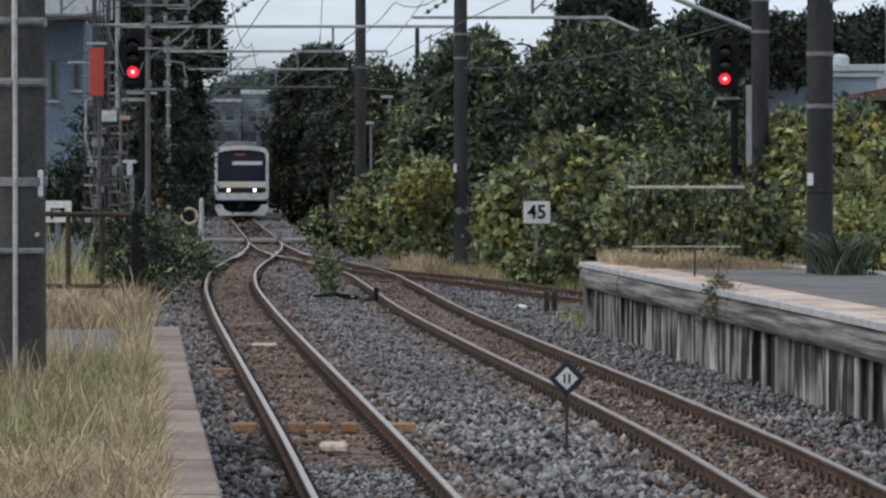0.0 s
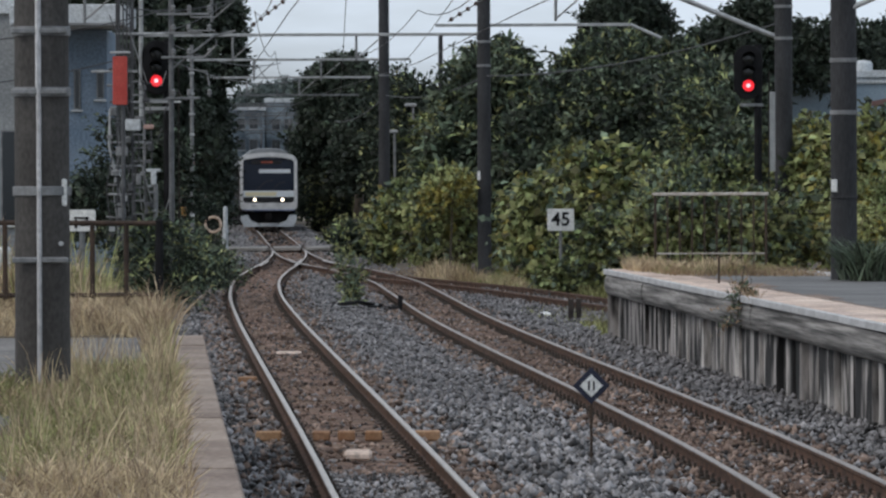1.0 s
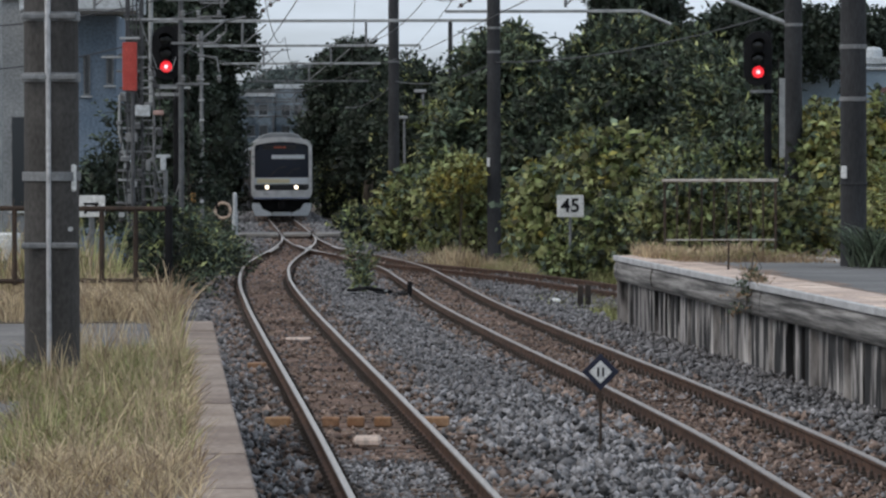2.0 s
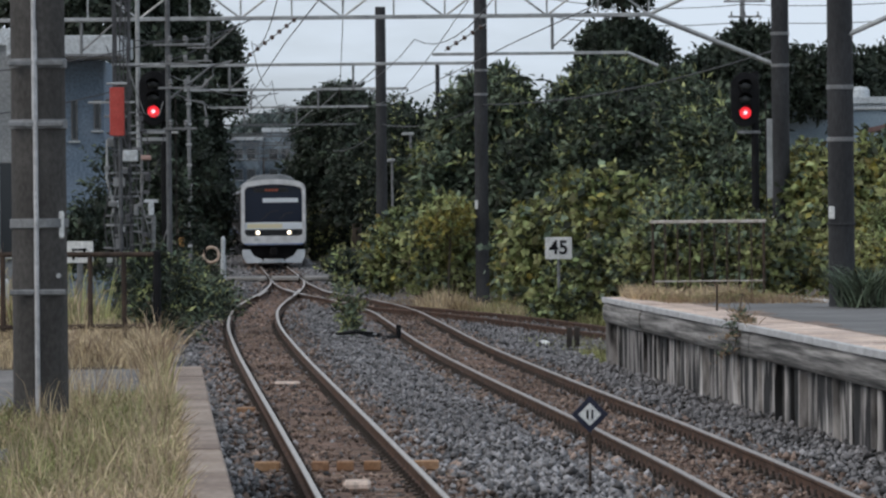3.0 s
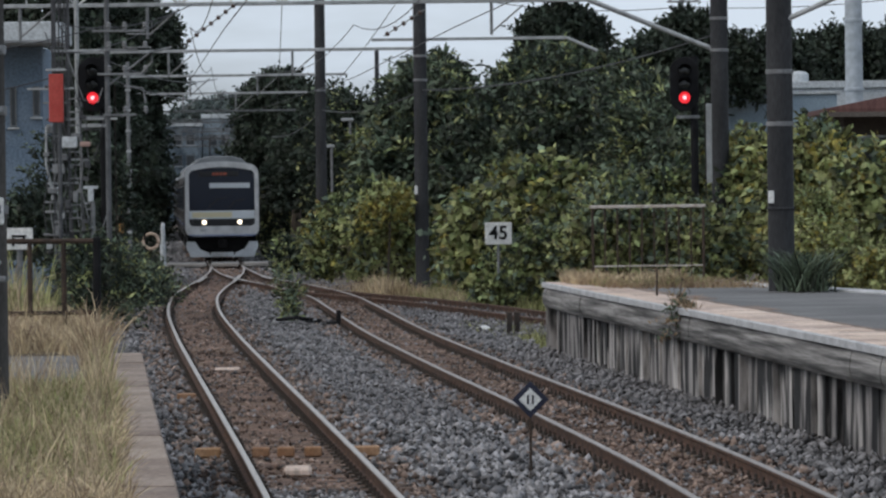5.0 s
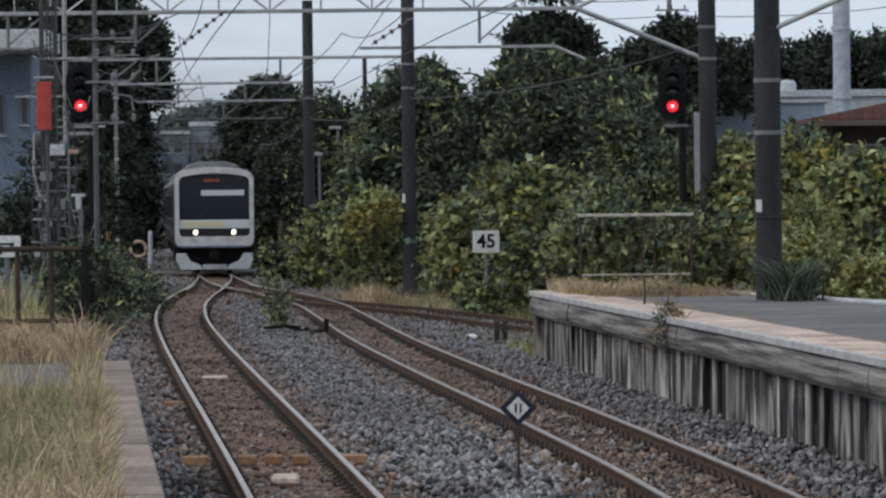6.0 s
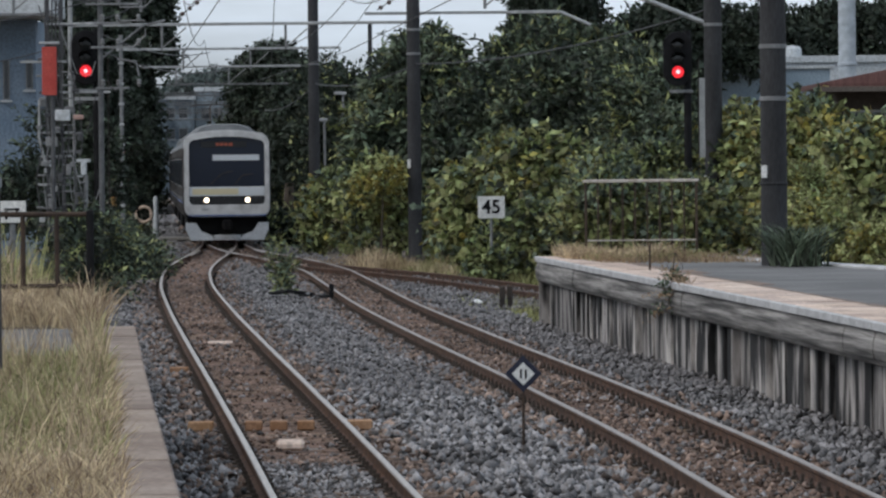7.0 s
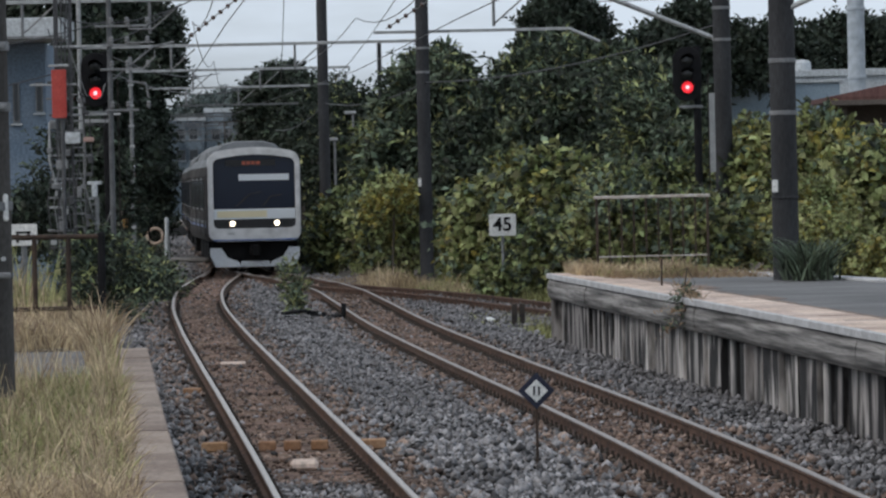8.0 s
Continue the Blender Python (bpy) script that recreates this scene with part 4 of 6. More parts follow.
gantry("slender steel gantry beam carrying the overhead wires", 148.6, -0.9, 4.8, 7.0, 0.0, braces=[((4.8, 0, 7.0), (5.7, 0, 6.6), 0.05)])
gantry("slender far steel gantry beam over the tracks", 182.0, -10.0, -2.0, 6.78, 0.0)
gantry("slender far steel gantry beam over the tracks", 213.0, -12.0, -4.0, 6.75, 0.0)
for yy in (250, 290, 335, 385, 440):
    xc = TRACK_B(yy)[0]
    gantry("pale distant lattice gantry over the railway line", yy, xc - 4.0, xc + 4.5, 6.6, 0.8 if yy > 300 else 0.0,
           braces=[((xc - 3.4, 0, -0.3), (xc - 3.4, 0, 7.6), 0.12)] + ([((xc + 4.0, 0, -0.3), (xc + 4.0, 0, 7.6), 0.12)] if yy > 300 else []), steel=MAST_GREY)
POLE_E = concrete_pole("thin dark pole among the trees", -0.85, 168.0, -0.3, 0.09, 0.07, 7.3)
for yy, xs, z in ((112, (-8.4, -5.6, 1.97), 6.75), (148, (-6.8, -3.2), 6.72), (182, (-7.6, -5.2), 6.78), (213, (-9.2, -7.0), 6.75)):
    for x in xs:
        h = thing("wire_hanger", "steel hanger bracket under the gantry beam", "bracket", "gantry hangers")
        part("post", Geo().cyl((x, yy, z), (x, yy, z - 0.75), 0.035, n=8), GALV_OLD, h)
        part("arm", Geo().cyl((x, yy, z - 0.7), (x + 0.7, yy, z - 0.1), 0.022, n=6), GALV_OLD, h)

for at in (TRACK_A, TRACK_B):
    sup = [42, 78, 112, 148, 182, 213, 250]
    wire_span("thin dark contact wire above the track", [(at(v)[0], v, 5.1) for v in sup], 0.009)
    wire_span("sagging dark messenger wire above the track", [(at(v)[0], v, 6.25) for v in sup], 0.010, 0.5)
wire_span("thin dark feeder wire climbing towards the near gantry", [(-6.2, 250, 6.6), (-2.6, 112, 7.4), (0.5, 40, 8.4)], 0.012, 0.3)
wire_span("thin dark feeder wire climbing towards the near gantry", [(-3.6, 213, 6.4), (0.6, 112, 7.8), (2.8, 40, 8.8)], 0.012, 0.3)
wire_span("thin cable running across the hedge to the poles", [(6.9, 112, 5.95), (0.55, 148, 5.5), (-2.9, 182, 5.5), (-5.5, 213, 4.9)], 0.02, 0.3)
insulator_string((-4.75, 112, 5.9), (-3.55, 110, 6.7), 7)
insulator_string((-0.4, 112, 6.0), (0.5, 110, 6.5), 5)


def signal(label, x, y, base, lamp_z):
    s = thing("railway_signal", label, "railway signal", "railway signals", (x, y, base))
    z = lamp_z - base
    part("mast", Geo().cyl((0.22, 0.15, 0), (0.22, 0.15, z + 0.9), 0.085, n=14), BLACK, s)
    out = rounded(-0.31, 0.31, z - 0.30, z + 0.88, 0.305, 9)
    part("backplate", Geo().prism(out, -0.06, 0.0, b=0.015), BLACK, s, "black oblong backplate")
    for i, dz in enumerate((0.0, 0.29, 0.58)):
        lamp = part("lamp", Geo().lathe([(0.13, -0.06), (0.145, -0.09), (0.13, -0.10), (0.125, -0.08)], (0, 0, z + dz), 20, "Y"), BLACK, s)
        if i == 0:
            part("lens", Geo().lathe([(0.0, -0.125), (0.08, -0.115), (0.128, -0.085)], (0, 0, z), 20, "Y"), RED_LAMP, lamp, "lit red signal lens")
            part("bulb", Geo().lathe([(0.0, -0.150), (0.03, -0.146), (0.045, -0.128)], (0, 0, z), 14, "Y"), RED_CORE, lamp)
        else:
            part("lens", Geo().lathe([(0.0, -0.10), (0.07, -0.092), (0.122, -0.075)], (0, 0, z + dz), 20, "Y"), LENS, lamp)
        hood = Geo()
        m = 12
        hv = []
        for k in range(m + 1):
            a = radians(15 + 150 * k / m)
            for yy, r in ((-0.06, 0.15), (-0.36, 0.155), (-0.36, 0.145), (-0.06, 0.14)):
                hv.append((r * math.cos(a), yy + (0.12 * (1 - math.sin(a)) if yy < -0.2 else 0), z + dz + r * math.sin(a)))
        hood.add(hv, [(4 * k + j, 4 * k + (j + 1) % 4, 4 * k + 4 + (j + 1) % 4, 4 * k + 4 + j) for k in range(m) for j in range(4)])
        part("hood", hood, BLACK, s)
    part("ladder", Geo().tube([(0.28, 0.2, 0), (0.28, 0.2, z + 0.3)], 0.016, 6).tube([(0.46, 0.2, 0), (0.46, 0.2, z + 0.3)], 0.016, 6), IRON, s)
    part("bracket", Geo().box((0.08, 0.09, z - 0.42), (0.5, 0.14, 0.07), 0.01), GALV_OLD, s)
    return s


signal("black railway signal showing red beside the platform", 6.09, 110.0, -0.3, 4.53)
sig = signal("black railway signal showing red by the old gantry", -6.70, 110.0, -0.3, 4.68)
part("frame_post", Geo().cyl((-0.34, 0.1, 4.2), (-0.34, 0.1, 9.0), 0.05, n=10), GALV, sig, "pale steel frame post")
part("frame_bar", Geo().box((0.0, 0.1, 4.38), (0.72, 0.08, 0.08), 0.01), GALV, sig)
part("frame_post", Geo().cyl((-0.28, 0.1, 0.0), (-0.28, 0.1, 4.2), 0.03, n=8), GALV_OLD, sig)
part("frame_post", Geo().cyl((0.28, 0.1, 0.0), (0.28, 0.1, 4.4), 0.03, n=8), GALV_OLD, sig)


def text_ob(name, body, size, m, material, parent, depth=0.004, bold=0.0):
    cu = bpy.data.curves.new(name, "FONT")
    cu.body, cu.size, cu.extrude, cu.align_x, cu.align_y, cu.offset = body, size, depth, "CENTER", "CENTER", bold
    tmp = bpy.data.objects.new(name, cu)
    me = bpy.data.meshes.new_from_object(tmp)
    bpy.data.objects.remove(tmp)
    me.materials.clear()
    me.materials.append(material)
    ob = new(name, me)
    ob.parent, ob.matrix_basis = parent, m
    return ob


def speed_sign(label, x, y, zc, w, h, digits):
    s = thing("speed_sign", label, "speed sign", "speed signs", (x, y, -0.3))
    part("post", Geo().cyl((0, 0.05, 0), (0, 0.05, zc + 0.3), 0.035, n=12), GALV_OLD, s)
    part("plate", Geo().prism(rounded(-w / 2, w / 2, zc + 0.3 - h / 2, zc + 0.3 + h / 2, 0.02, 3), -0.02, 0.005, b=0.004), WHITE, s, "white enamel plate")
    if digits:
        text_ob("digits", digits, h * 0.86, pose(0, -0.026, zc + 0.3, 90), BLACK, s, bold=0.008)
    return s


speed_sign("white speed limit sign with black number 45 before the hedge", 2.139, 116.0, 1.591, 0.615, 0.505, "45")
back = speed_sign("small white sign with worn black marks by the fence", -4.62, 61.0, 2.08, 0.33, 0.26, "")
for bx, bz, bw, bh in ((-0.07, 2.30, 0.035, 0.10), (0.03, 2.29, 0.10, 0.03), (0.0, 2.37, 0.18, 0.025), (0.06, 2.345, 0.03, 0.08)):
    part("mark", Geo().box((bx, -0.024, bz + 0.04), (bw, 0.006, bh), 0.001), BLACK, back)

# stop marker with a diamond board
mk = thing("stop_marker", "diamond stop marker board on a thin post in the ballast", "stop marker", "", (1.166, 47.9, -0.22))
part("post", Geo().cyl((0, 0, -0.1), (0, 0, 0.72), 0.014, 0.013, 10), RUSTY_PIPE, mk)
dia = [(0.0, 0.72 + 0.175), (-0.175, 0.72), (0.0, 0.72 - 0.175), (0.175, 0.72)]
dia = [(x, z + 0.12) for x, z in dia]
part("border", Geo().prism(dia, -0.022, -0.006, b=0.004), NAVY, mk, "dark blue diamond border")
part("face", Geo().prism([(x * 0.62, 0.84 + (z - 0.84) * 0.62) for x, z in dia], -0.028, -0.021, b=0.002), WHITE, mk, "white diamond face")
for xx in (-0.022, 0.024):
    part("mark", Geo().box((xx, -0.032, 0.84), (0.018, 0.006, 0.085), 0.003), BLACK, mk)


# ---- trees, bushes, grass ----
SEED = [11]


def greenery(name, label, category, blobs, material, sprigs, per=8, size=0.16, length=0.5, droop=0.1, width=0.55, fill=0.3, accents=(), trunk=True, base=-0.36, r=0.12, group=""):
    """A tree or bush: stems that fork into every leafy mass, and leaves on sprigs."""
    SEED[0] += 1
    rg = np.random.default_rng(SEED[0])
    bx = sum(b[0] for b in blobs) / len(blobs)
    by = sum(b[1] for b in blobs) / len(blobs)
    t = thing(name, label, category, group, (bx, by, base))
    local = [(b[0] - bx, b[1] - by, b[2] - base, *b[3:]) for b in blobs]
    if trunk:
        g = Geo()
        low = min(b[2] - b[5] * 0.4 for b in local)
        top = Vector((0.1, 0.05, max(low, 0.5)))
        g.cyl((0, 0, -0.2), top, r * 1.25, r * 0.9, 10)
        for b in local:
            c = Vector(b[:3])
            m1 = top.lerp(c, 0.5) + Vector((0.1 * rg.normal(), 0.1 * rg.normal(), 0.15))
            g.cyl(top, m1, r * 0.7, r * 0.45, 7)
            g.cyl(m1, c, r * 0.45, r * 0.25, 7)
            for _ in range(4):
                d = Vector(rg.normal(size=3)) * 0.4
                g.cyl(c, c + Vector((d.x * b[3], d.y * b[4], abs(d.z) * b[5])), r * 0.22, r * 0.08, 5)
        part("trunk" if name == "tree" else "stems", g, BARK, t)
    v, f = leaf_cloud(rg, local, sprigs, per, size, length, droop, width, SEED[0] * 0.37, fill)
    c = new("crown" if name == "tree" else "foliage", raw_mesh("foliage", v, f, material))
    c.parent = t
    for share, m2, s2 in accents:
        v, f = leaf_cloud(rg, [(*b[:3], b[3] * 1.02, b[4] * 1.02, b[5] * 1.02) for b in local], int(sprigs * share), per, size * s2, length * 1.2, droop, width, SEED[0] * 0.37, 0.08)
        c2 = new("crown" if name == "tree" else "foliage", raw_mesh("foliage", v, f, m2))
        c2.parent = t
    return t


# leafy masses: centre x, y, z and half sizes, in metres
hedge = "dense dark green overgrown hedge behind the railway siding"
greenery("bush", hedge, "bush", [(0.82, 160.00, 2.92, 1.51, 2.00, 3.56), (-0.33, 158.00, 1.86, 1.14, 1.60, 2.63), (1.09, 161.00, 4.66, 0.98, 1.50, 2.09)], LEAF_MID, 3400, size=0.30, length=0.6, width=0.36, droop=0.3, accents=((0.10, LEAF_VINE, 0.8), (0.05, LEAF_DARK, 1.0)), group="hedge bushes")
greenery("bush", hedge, "bush", [(3.79, 158.00, 2.61, 1.93, 2.20, 3.20), (5.01, 162.00, 4.50, 1.75, 2.00, 2.48), (6.00, 156.00, 2.91, 1.91, 2.20, 3.47)], LEAF_MID, 5000, size=0.30, length=0.6, width=0.36, droop=0.3, accents=((0.09, LEAF_VINE, 0.8), (0.12, LEAF_DARK, 1.0)), group="hedge bushes")
greenery("bush", hedge, "bush", [(7.60, 150.00, 2.48, 1.50, 2.00, 2.92), (7.32, 146.00, 3.54, 0.89, 1.20, 1.30)], LEAF_MID, 2800, size=0.28, length=0.6, width=0.36, droop=0.3, accents=((0.07, LEAF_VINE, 0.9), (0.3, LEAF_DARK, 1.0)), group="hedge bushes")
greenery("tree", "tall dark evergreen tree rising over the hedge", "tree", [(5.95, 190.00, 8.30, 1.50, 1.40, 0.78), (6.00, 190.00, 10.35, 0.78, 0.80, 0.34), (5.95, 190.00, 11.6, 0.45, 0.6, 0.5), (6.10, 188.00, 6.40, 1.20, 1.20, 0.90)], LEAF_DARK, 2900, size=0.24, length=0.5, r=0.2, group="trees")
greenery("tree", "dark broad tree behind the hedge and wires", "tree", [(9.58, 200.00, 6.53, 1.67, 2.00, 1.53), (11.19, 202.00, 6.82, 1.40, 2.00, 2.02), (11.30, 201.00, 8.31, 1.12, 1.30, 1.06), (13.46, 205.00, 6.65, 1.14, 1.50, 1.59)], LEAF_DARK, 3900, size=0.24, length=0.6, r=0.22, group="trees")
greenery("tree", "dark broad tree behind the far buildings", "tree", [(17.63, 240.00, 7.35, 2.00, 2.00, 2.13), (20.87, 242.00, 7.79, 2.15, 2.00, 2.02), (24.29, 244.00, 7.83, 2.17, 2.00, 2.30)], LEAF_DARK, 3000, size=0.28, length=0.6, r=0.22, group="trees")
greenery("tree", "dark round tree beside the curving railway line", "tree", [(-6.37, 268.00, 4.48, 2.08, 2.40, 3.72), (-6.16, 262.00, 6.36, 1.38, 2.20, 2.07), (-4.31, 252.00, 3.38, 1.96, 2.50, 3.64)], LEAF_DARK, 5200, size=0.30, length=0.8, r=0.25, accents=((0.05, LEAF_MID, 0.8),), group="trees")
greenery("tree", "dark leafy tree with thin pale top twigs beside the line", "tree", [(-2.23, 225.00, 3.70, 1.62, 2.20, 2.50), (-3.30, 228.00, 5.30, 0.80, 1.20, 1.10)], LEAF_DARK, 1900, size=0.24, length=0.9, r=0.2, accents=((0.06, LEAF_VINE, 0.9),), group="trees")
greenery("tree", "tall dark tree close beside the railway line", "tree", [(-11.25, 226.00, 8.10, 1.05, 2.20, 2.30), (-14.49, 242.00, 2.41, 1.48, 1.60, 3.09), (-11.94, 228.00, 3.82, 0.95, 1.80, 3.80), (-12.95, 228.00, 11.20, 1.20, 2.00, 2.60), (-12.00, 236.00, 1.83, 0.69, 1.00, 2.43)], LEAF_DARK, 6000, size=0.26, length=0.7, r=0.28, group="trees")
greenery("tree", "dark tree behind the blue-grey building", "tree", [(-12.86, 190.00, 9.21, 2.43, 2.50, 2.22), (-11.24, 186.00, 5.14, 1.45, 2.50, 3.20), (-16.73, 192.00, 9.70, 2.56, 2.50, 1.17)], LEAF_DARK, 4600, size=0.28, length=0.7, r=0.25, group="trees")
greenery("bush", "dark ivy-like bush beneath the old signal gantry", "bush", [(-8.13, 111.00, 1.65, 0.68, 0.60, 0.93), (-7.23, 110.50, 1.54, 0.55, 0.60, 0.81), (-7.33, 113.00, 2.79, 0.82, 0.80, 0.85), (-6.60, 113.00, 2.10, 0.45, 0.50, 1.20), (-9.85, 140.00, 1.40, 1.05, 1.20, 1.05), (-9.90, 190.00, 0.50, 0.63, 1.00, 1.11)], LEAF_DARK, 1800, size=0.16, length=0.45, width=0.4, accents=((0.12, LEAF_MID, 1.0),), r=0.05, group="lineside bushes")
for blobs in ([(-6.12, 103.50, 0.45, 0.28, 0.30, 0.90), (-6.55, 104.20, 0.60, 0.30, 0.30, 0.95)], [(-7.13, 118.00, 0.44, 0.46, 0.60, 0.75), (-6.59, 116.00, 0.25, 0.35, 0.50, 0.64)], [(-6.57, 124.00, 0.09, 0.38, 0.60, 0.55), (-6.34, 128.00, -0.04, 0.28, 0.50, 0.45)], [(-7.88, 136.00, 0.64, 0.57, 0.80, 0.64), (-7.44, 142.00, 0.08, 0.51, 0.60, 0.51)]):
    greenery("bush", "low tangled green weeds beside the shiny track", "bush", blobs, LEAF_DARK, 230, per=9, size=0.15, length=0.55, droop=0.5, width=0.35, accents=((0.3, LEAF_VINE, 0.9), (0.8, LEAF_MID, 1.0)), r=0.02, group="lineside bushes")
greenery("bush", hedge, "bush", [(2.45, 156.00, 2.30, 1.30, 1.40, 2.60), (4.90, 154.00, 2.90, 1.50, 1.50, 2.70), (6.60, 153.00, 3.30, 1.10, 1.30, 2.30)], LEAF_MID, 3600, size=0.28, length=0.6, width=0.36, droop=0.3, accents=((0.07, LEAF_VINE, 0.8), (0.25, LEAF_DARK, 1.0)), group="hedge bushes")
greenery("bush", "light green climbing bush at the hedge's near end", "bush", [(-0.75, 163.00, 2.70, 0.75, 0.90, 1.90), (-0.30, 160.00, 1.90, 0.60, 0.80, 1.40), (-0.95, 157.00, 1.6, 0.55, 0.8, 1.2)], LEAF_VINE, 900, size=0.24, length=0.5, width=0.45, droop=0.2, accents=((0.6, LEAF_MID, 0.9),), group="hedge bushes")
greenery("tree", "young light green tree with upright shoots beside the signal", "tree", [(6.05, 125.00, 2.30, 0.80, 0.70, 1.35), (5.75, 125.00, 3.70, 0.38, 0.40, 0.85), (6.50, 124.00, 3.00, 0.35, 0.40, 0.60)], LEAF_MID, 700, size=0.22, length=0.55, width=0.32, droop=0.1, accents=((0.22, LEAF_VINE, 0.9), (0.2, LEAF_DARK, 1.0)), r=0.06, group="trees")
vine = "yellow-green vine-covered bush behind the tracks"
greenery("bush", vine, "bush", [(-0.40, 151.00, 0.80, 1.17, 1.00, 1.59), (-1.80, 156.00, 0.62, 1.04, 1.00, 1.34), (-2.45, 170.00, 0.65, 0.70, 1.00, 1.10)], LEAF_VINE, 1300, size=0.21, length=0.5, accents=((0.18, LEAF_MID, 1.0), (0.05, LEAF_YELLOW, 0.9)), r=0.04, group="vine bushes")
greenery("bush", "yellow-flowering goldenrod bush before the hedge", "bush", [(-0.30, 148.00, 2.10, 0.36, 0.45, 0.45), (-0.75, 149.00, 1.70, 0.40, 0.45, 0.50)], LEAF_YELLOW, 160, size=0.14, length=0.25, accents=((0.9, LEAF_VINE, 1.0),), r=0.03, group="vine bushes")
greenery("bush", vine, "bush", [(2.05, 136.00, 0.61, 0.80, 1.10, 1.60), (2.69, 130.00, 0.84, 1.30, 1.20, 1.73), (3.72, 126.00, 0.96, 0.98, 1.20, 1.75)], LEAF_VINE, 2300, size=0.23, length=0.5, width=0.7, accents=((0.08, LEAF_YELLOW, 0.8), (0.12, LEAF_MID, 1.0)), r=0.04, group="vine bushes")
greenery("bush", "bright green creeper tumbling beside the platform's end", "bush", [(2.60, 118.00, 0.10, 0.70, 0.70, 0.98), (3.25, 117.00, 0.30, 0.60, 0.60, 1.25)], LEAF_VINE, 1500, size=0.14, length=0.35, width=0.75, accents=((0.2, LEAF_MID, 1.0),), r=0.03, group="vine bushes")
greenery("bush", "small green creeper climbing the sign's post", "bush", [(2.15, 115.70, 0.05, 0.12, 0.12, 0.50)], LEAF_VINE, 60, size=0.13, length=0.20, width=0.7, accents=((0.4, LEAF_MID, 1.0),), r=0.015, group="vine bushes")
greenery("bush", "green shrubs behind the platform railing", "bush", [(4.68, 112.00, 0.86, 0.87, 1.00, 1.28), (6.26, 116.00, 1.03, 1.03, 1.00, 1.55), (5.10, 122.00, 2.03, 0.81, 1.00, 0.54), (6.15, 107.50, 0.85, 0.62, 0.60, 1.20)], LEAF_VINE, 2400, size=0.17, length=0.4, accents=((0.45, LEAF_MID, 1.0),), r=0.04, group="vine bushes")
greenery("bush", "light green large-leaved bush behind the platform", "bush", [(7.91, 112.00, 1.54, 0.75, 1.00, 1.95), (8.83, 108.00, 1.75, 0.96, 1.00, 1.85), (9.96, 106.00, 1.55, 1.06, 1.20, 1.75), (7.81, 116.00, 2.28, 0.52, 0.80, 1.26)], LEAF_VINE, 3000, size=0.2, length=0.45, width=0.6, accents=((0.15, LEAF_MID, 1.0), (0.12, LEAF_YELLOW, 0.8)), r=0.05, group="vine bushes")
greenery("bush", "yellow-flowering weeds at the platform's far edge", "bush", [(7.75, 84.00, 1.04, 0.45, 0.50, 0.33), (6.80, 84.50, 0.85, 0.50, 0.50, 0.80), (7.96, 100.00, 1.86, 0.67, 0.60, 0.39)], LEAF_YELLOW, 420, size=0.10, length=0.3, accents=((3.0, LEAF_VINE, 1.0),), r=0.02, base=0.0, group="vine bushes")
greenery("bush", "low dark weeds along the distant track", "bush", [(-6.77, 272.00, 0.88, 1.21, 1.00, 2.57), (-4.90, 205.00, -0.10, 0.60, 1.00, 0.55), (-3.60, 176.00, 0.05, 0.65, 0.90, 0.65)], LEAF_DARK, 1700, size=0.2, length=0.5, accents=((0.3, LEAF_VINE, 1.0),), r=0.03, group="lineside bushes")


def grass_patch(label, material, n, y0, y1, xa, xb, z, h0, h1, lean=0.5, w=0.006, clump=1.2):
    SEED[0] += 1
    rg = np.random.default_rng(SEED[0])
    yy = y0 + (y1 - y0) * rg.random(n)
    u = rg.random(n)
    xx = np.array([xa(v) for v in yy]) * (1 - u) + np.array([xb(v) for v in yy]) * u
    p = np.stack([xx, yy, np.full(n, 0.0) + (z if np.isscalar(z) else np.array([z(v) for v in yy]))], 1)
    k = wobble(p, clump * 3, SEED[0]) + 0.4 * rg.normal(size=n)
    keep = k > -0.35
    p, k = p[keep], k[keep]
    h = h0 + (h1 - h0) * np.clip(0.45 + 0.5 * k, 0.05, 1.2) * (0.5 + 0.6 * rg.random(len(p)))
    v, f = grass_blades(rg, p, h, np.full(len(p), lean), np.full(len(p), w) * (0.6 + 0.8 * rg.random(len(p))))
    return tagged(new("grass", raw_mesh("grass", v, f, material)), label, "grass", kind="stuff")


in_edge = lambda y: edge_left(y) - 0.36
grass_patch("dry grass growing through the platform's asphalt", GRASS_DRY, 12500, 23, 42, lambda y: in_edge(y) - 1.05 + 0.25 * math.sin(y), lambda y: in_edge(y) + 0.1, PLAT - 0.03, 0.05, 0.24, 1.2, 0.004)
grass_patch("green grass tufts growing through the platform's asphalt", GRASS_GREEN, 9500, 27, 42, lambda y: in_edge(y) - 1.0, lambda y: in_edge(y) + 0.04, PLAT - 0.03, 0.05, 0.26, 1.1, 0.004)
grass_patch("green grass clump beside the platform edge", GRASS_GREEN, 170, 36.5, 45.5, lambda y: in_edge(y) - 0.13, lambda y: in_edge(y) + 0.05, PLAT - 0.03, 0.25, 0.62, 0.45, 0.005, 0.1)
grass_patch("pale seeding stalks in the clump beside the platform edge", GRASS_DRY, 110, 37, 45.5, lambda y: in_edge(y) - 0.14, lambda y: in_edge(y) + 0.05, PLAT - 0.03, 0.3, 0.70, 0.4, 0.004, 0.1)
grass_patch("tall pale seeding grass plume at the platform's end", GRASS_DRY, 260, 46.5, 49.8, lambda y: in_edge(y) - 0.24, lambda y: in_edge(y) + 0.02, PLAT - 0.03, 0.35, 0.80, 0.8, 0.004, 0.1)
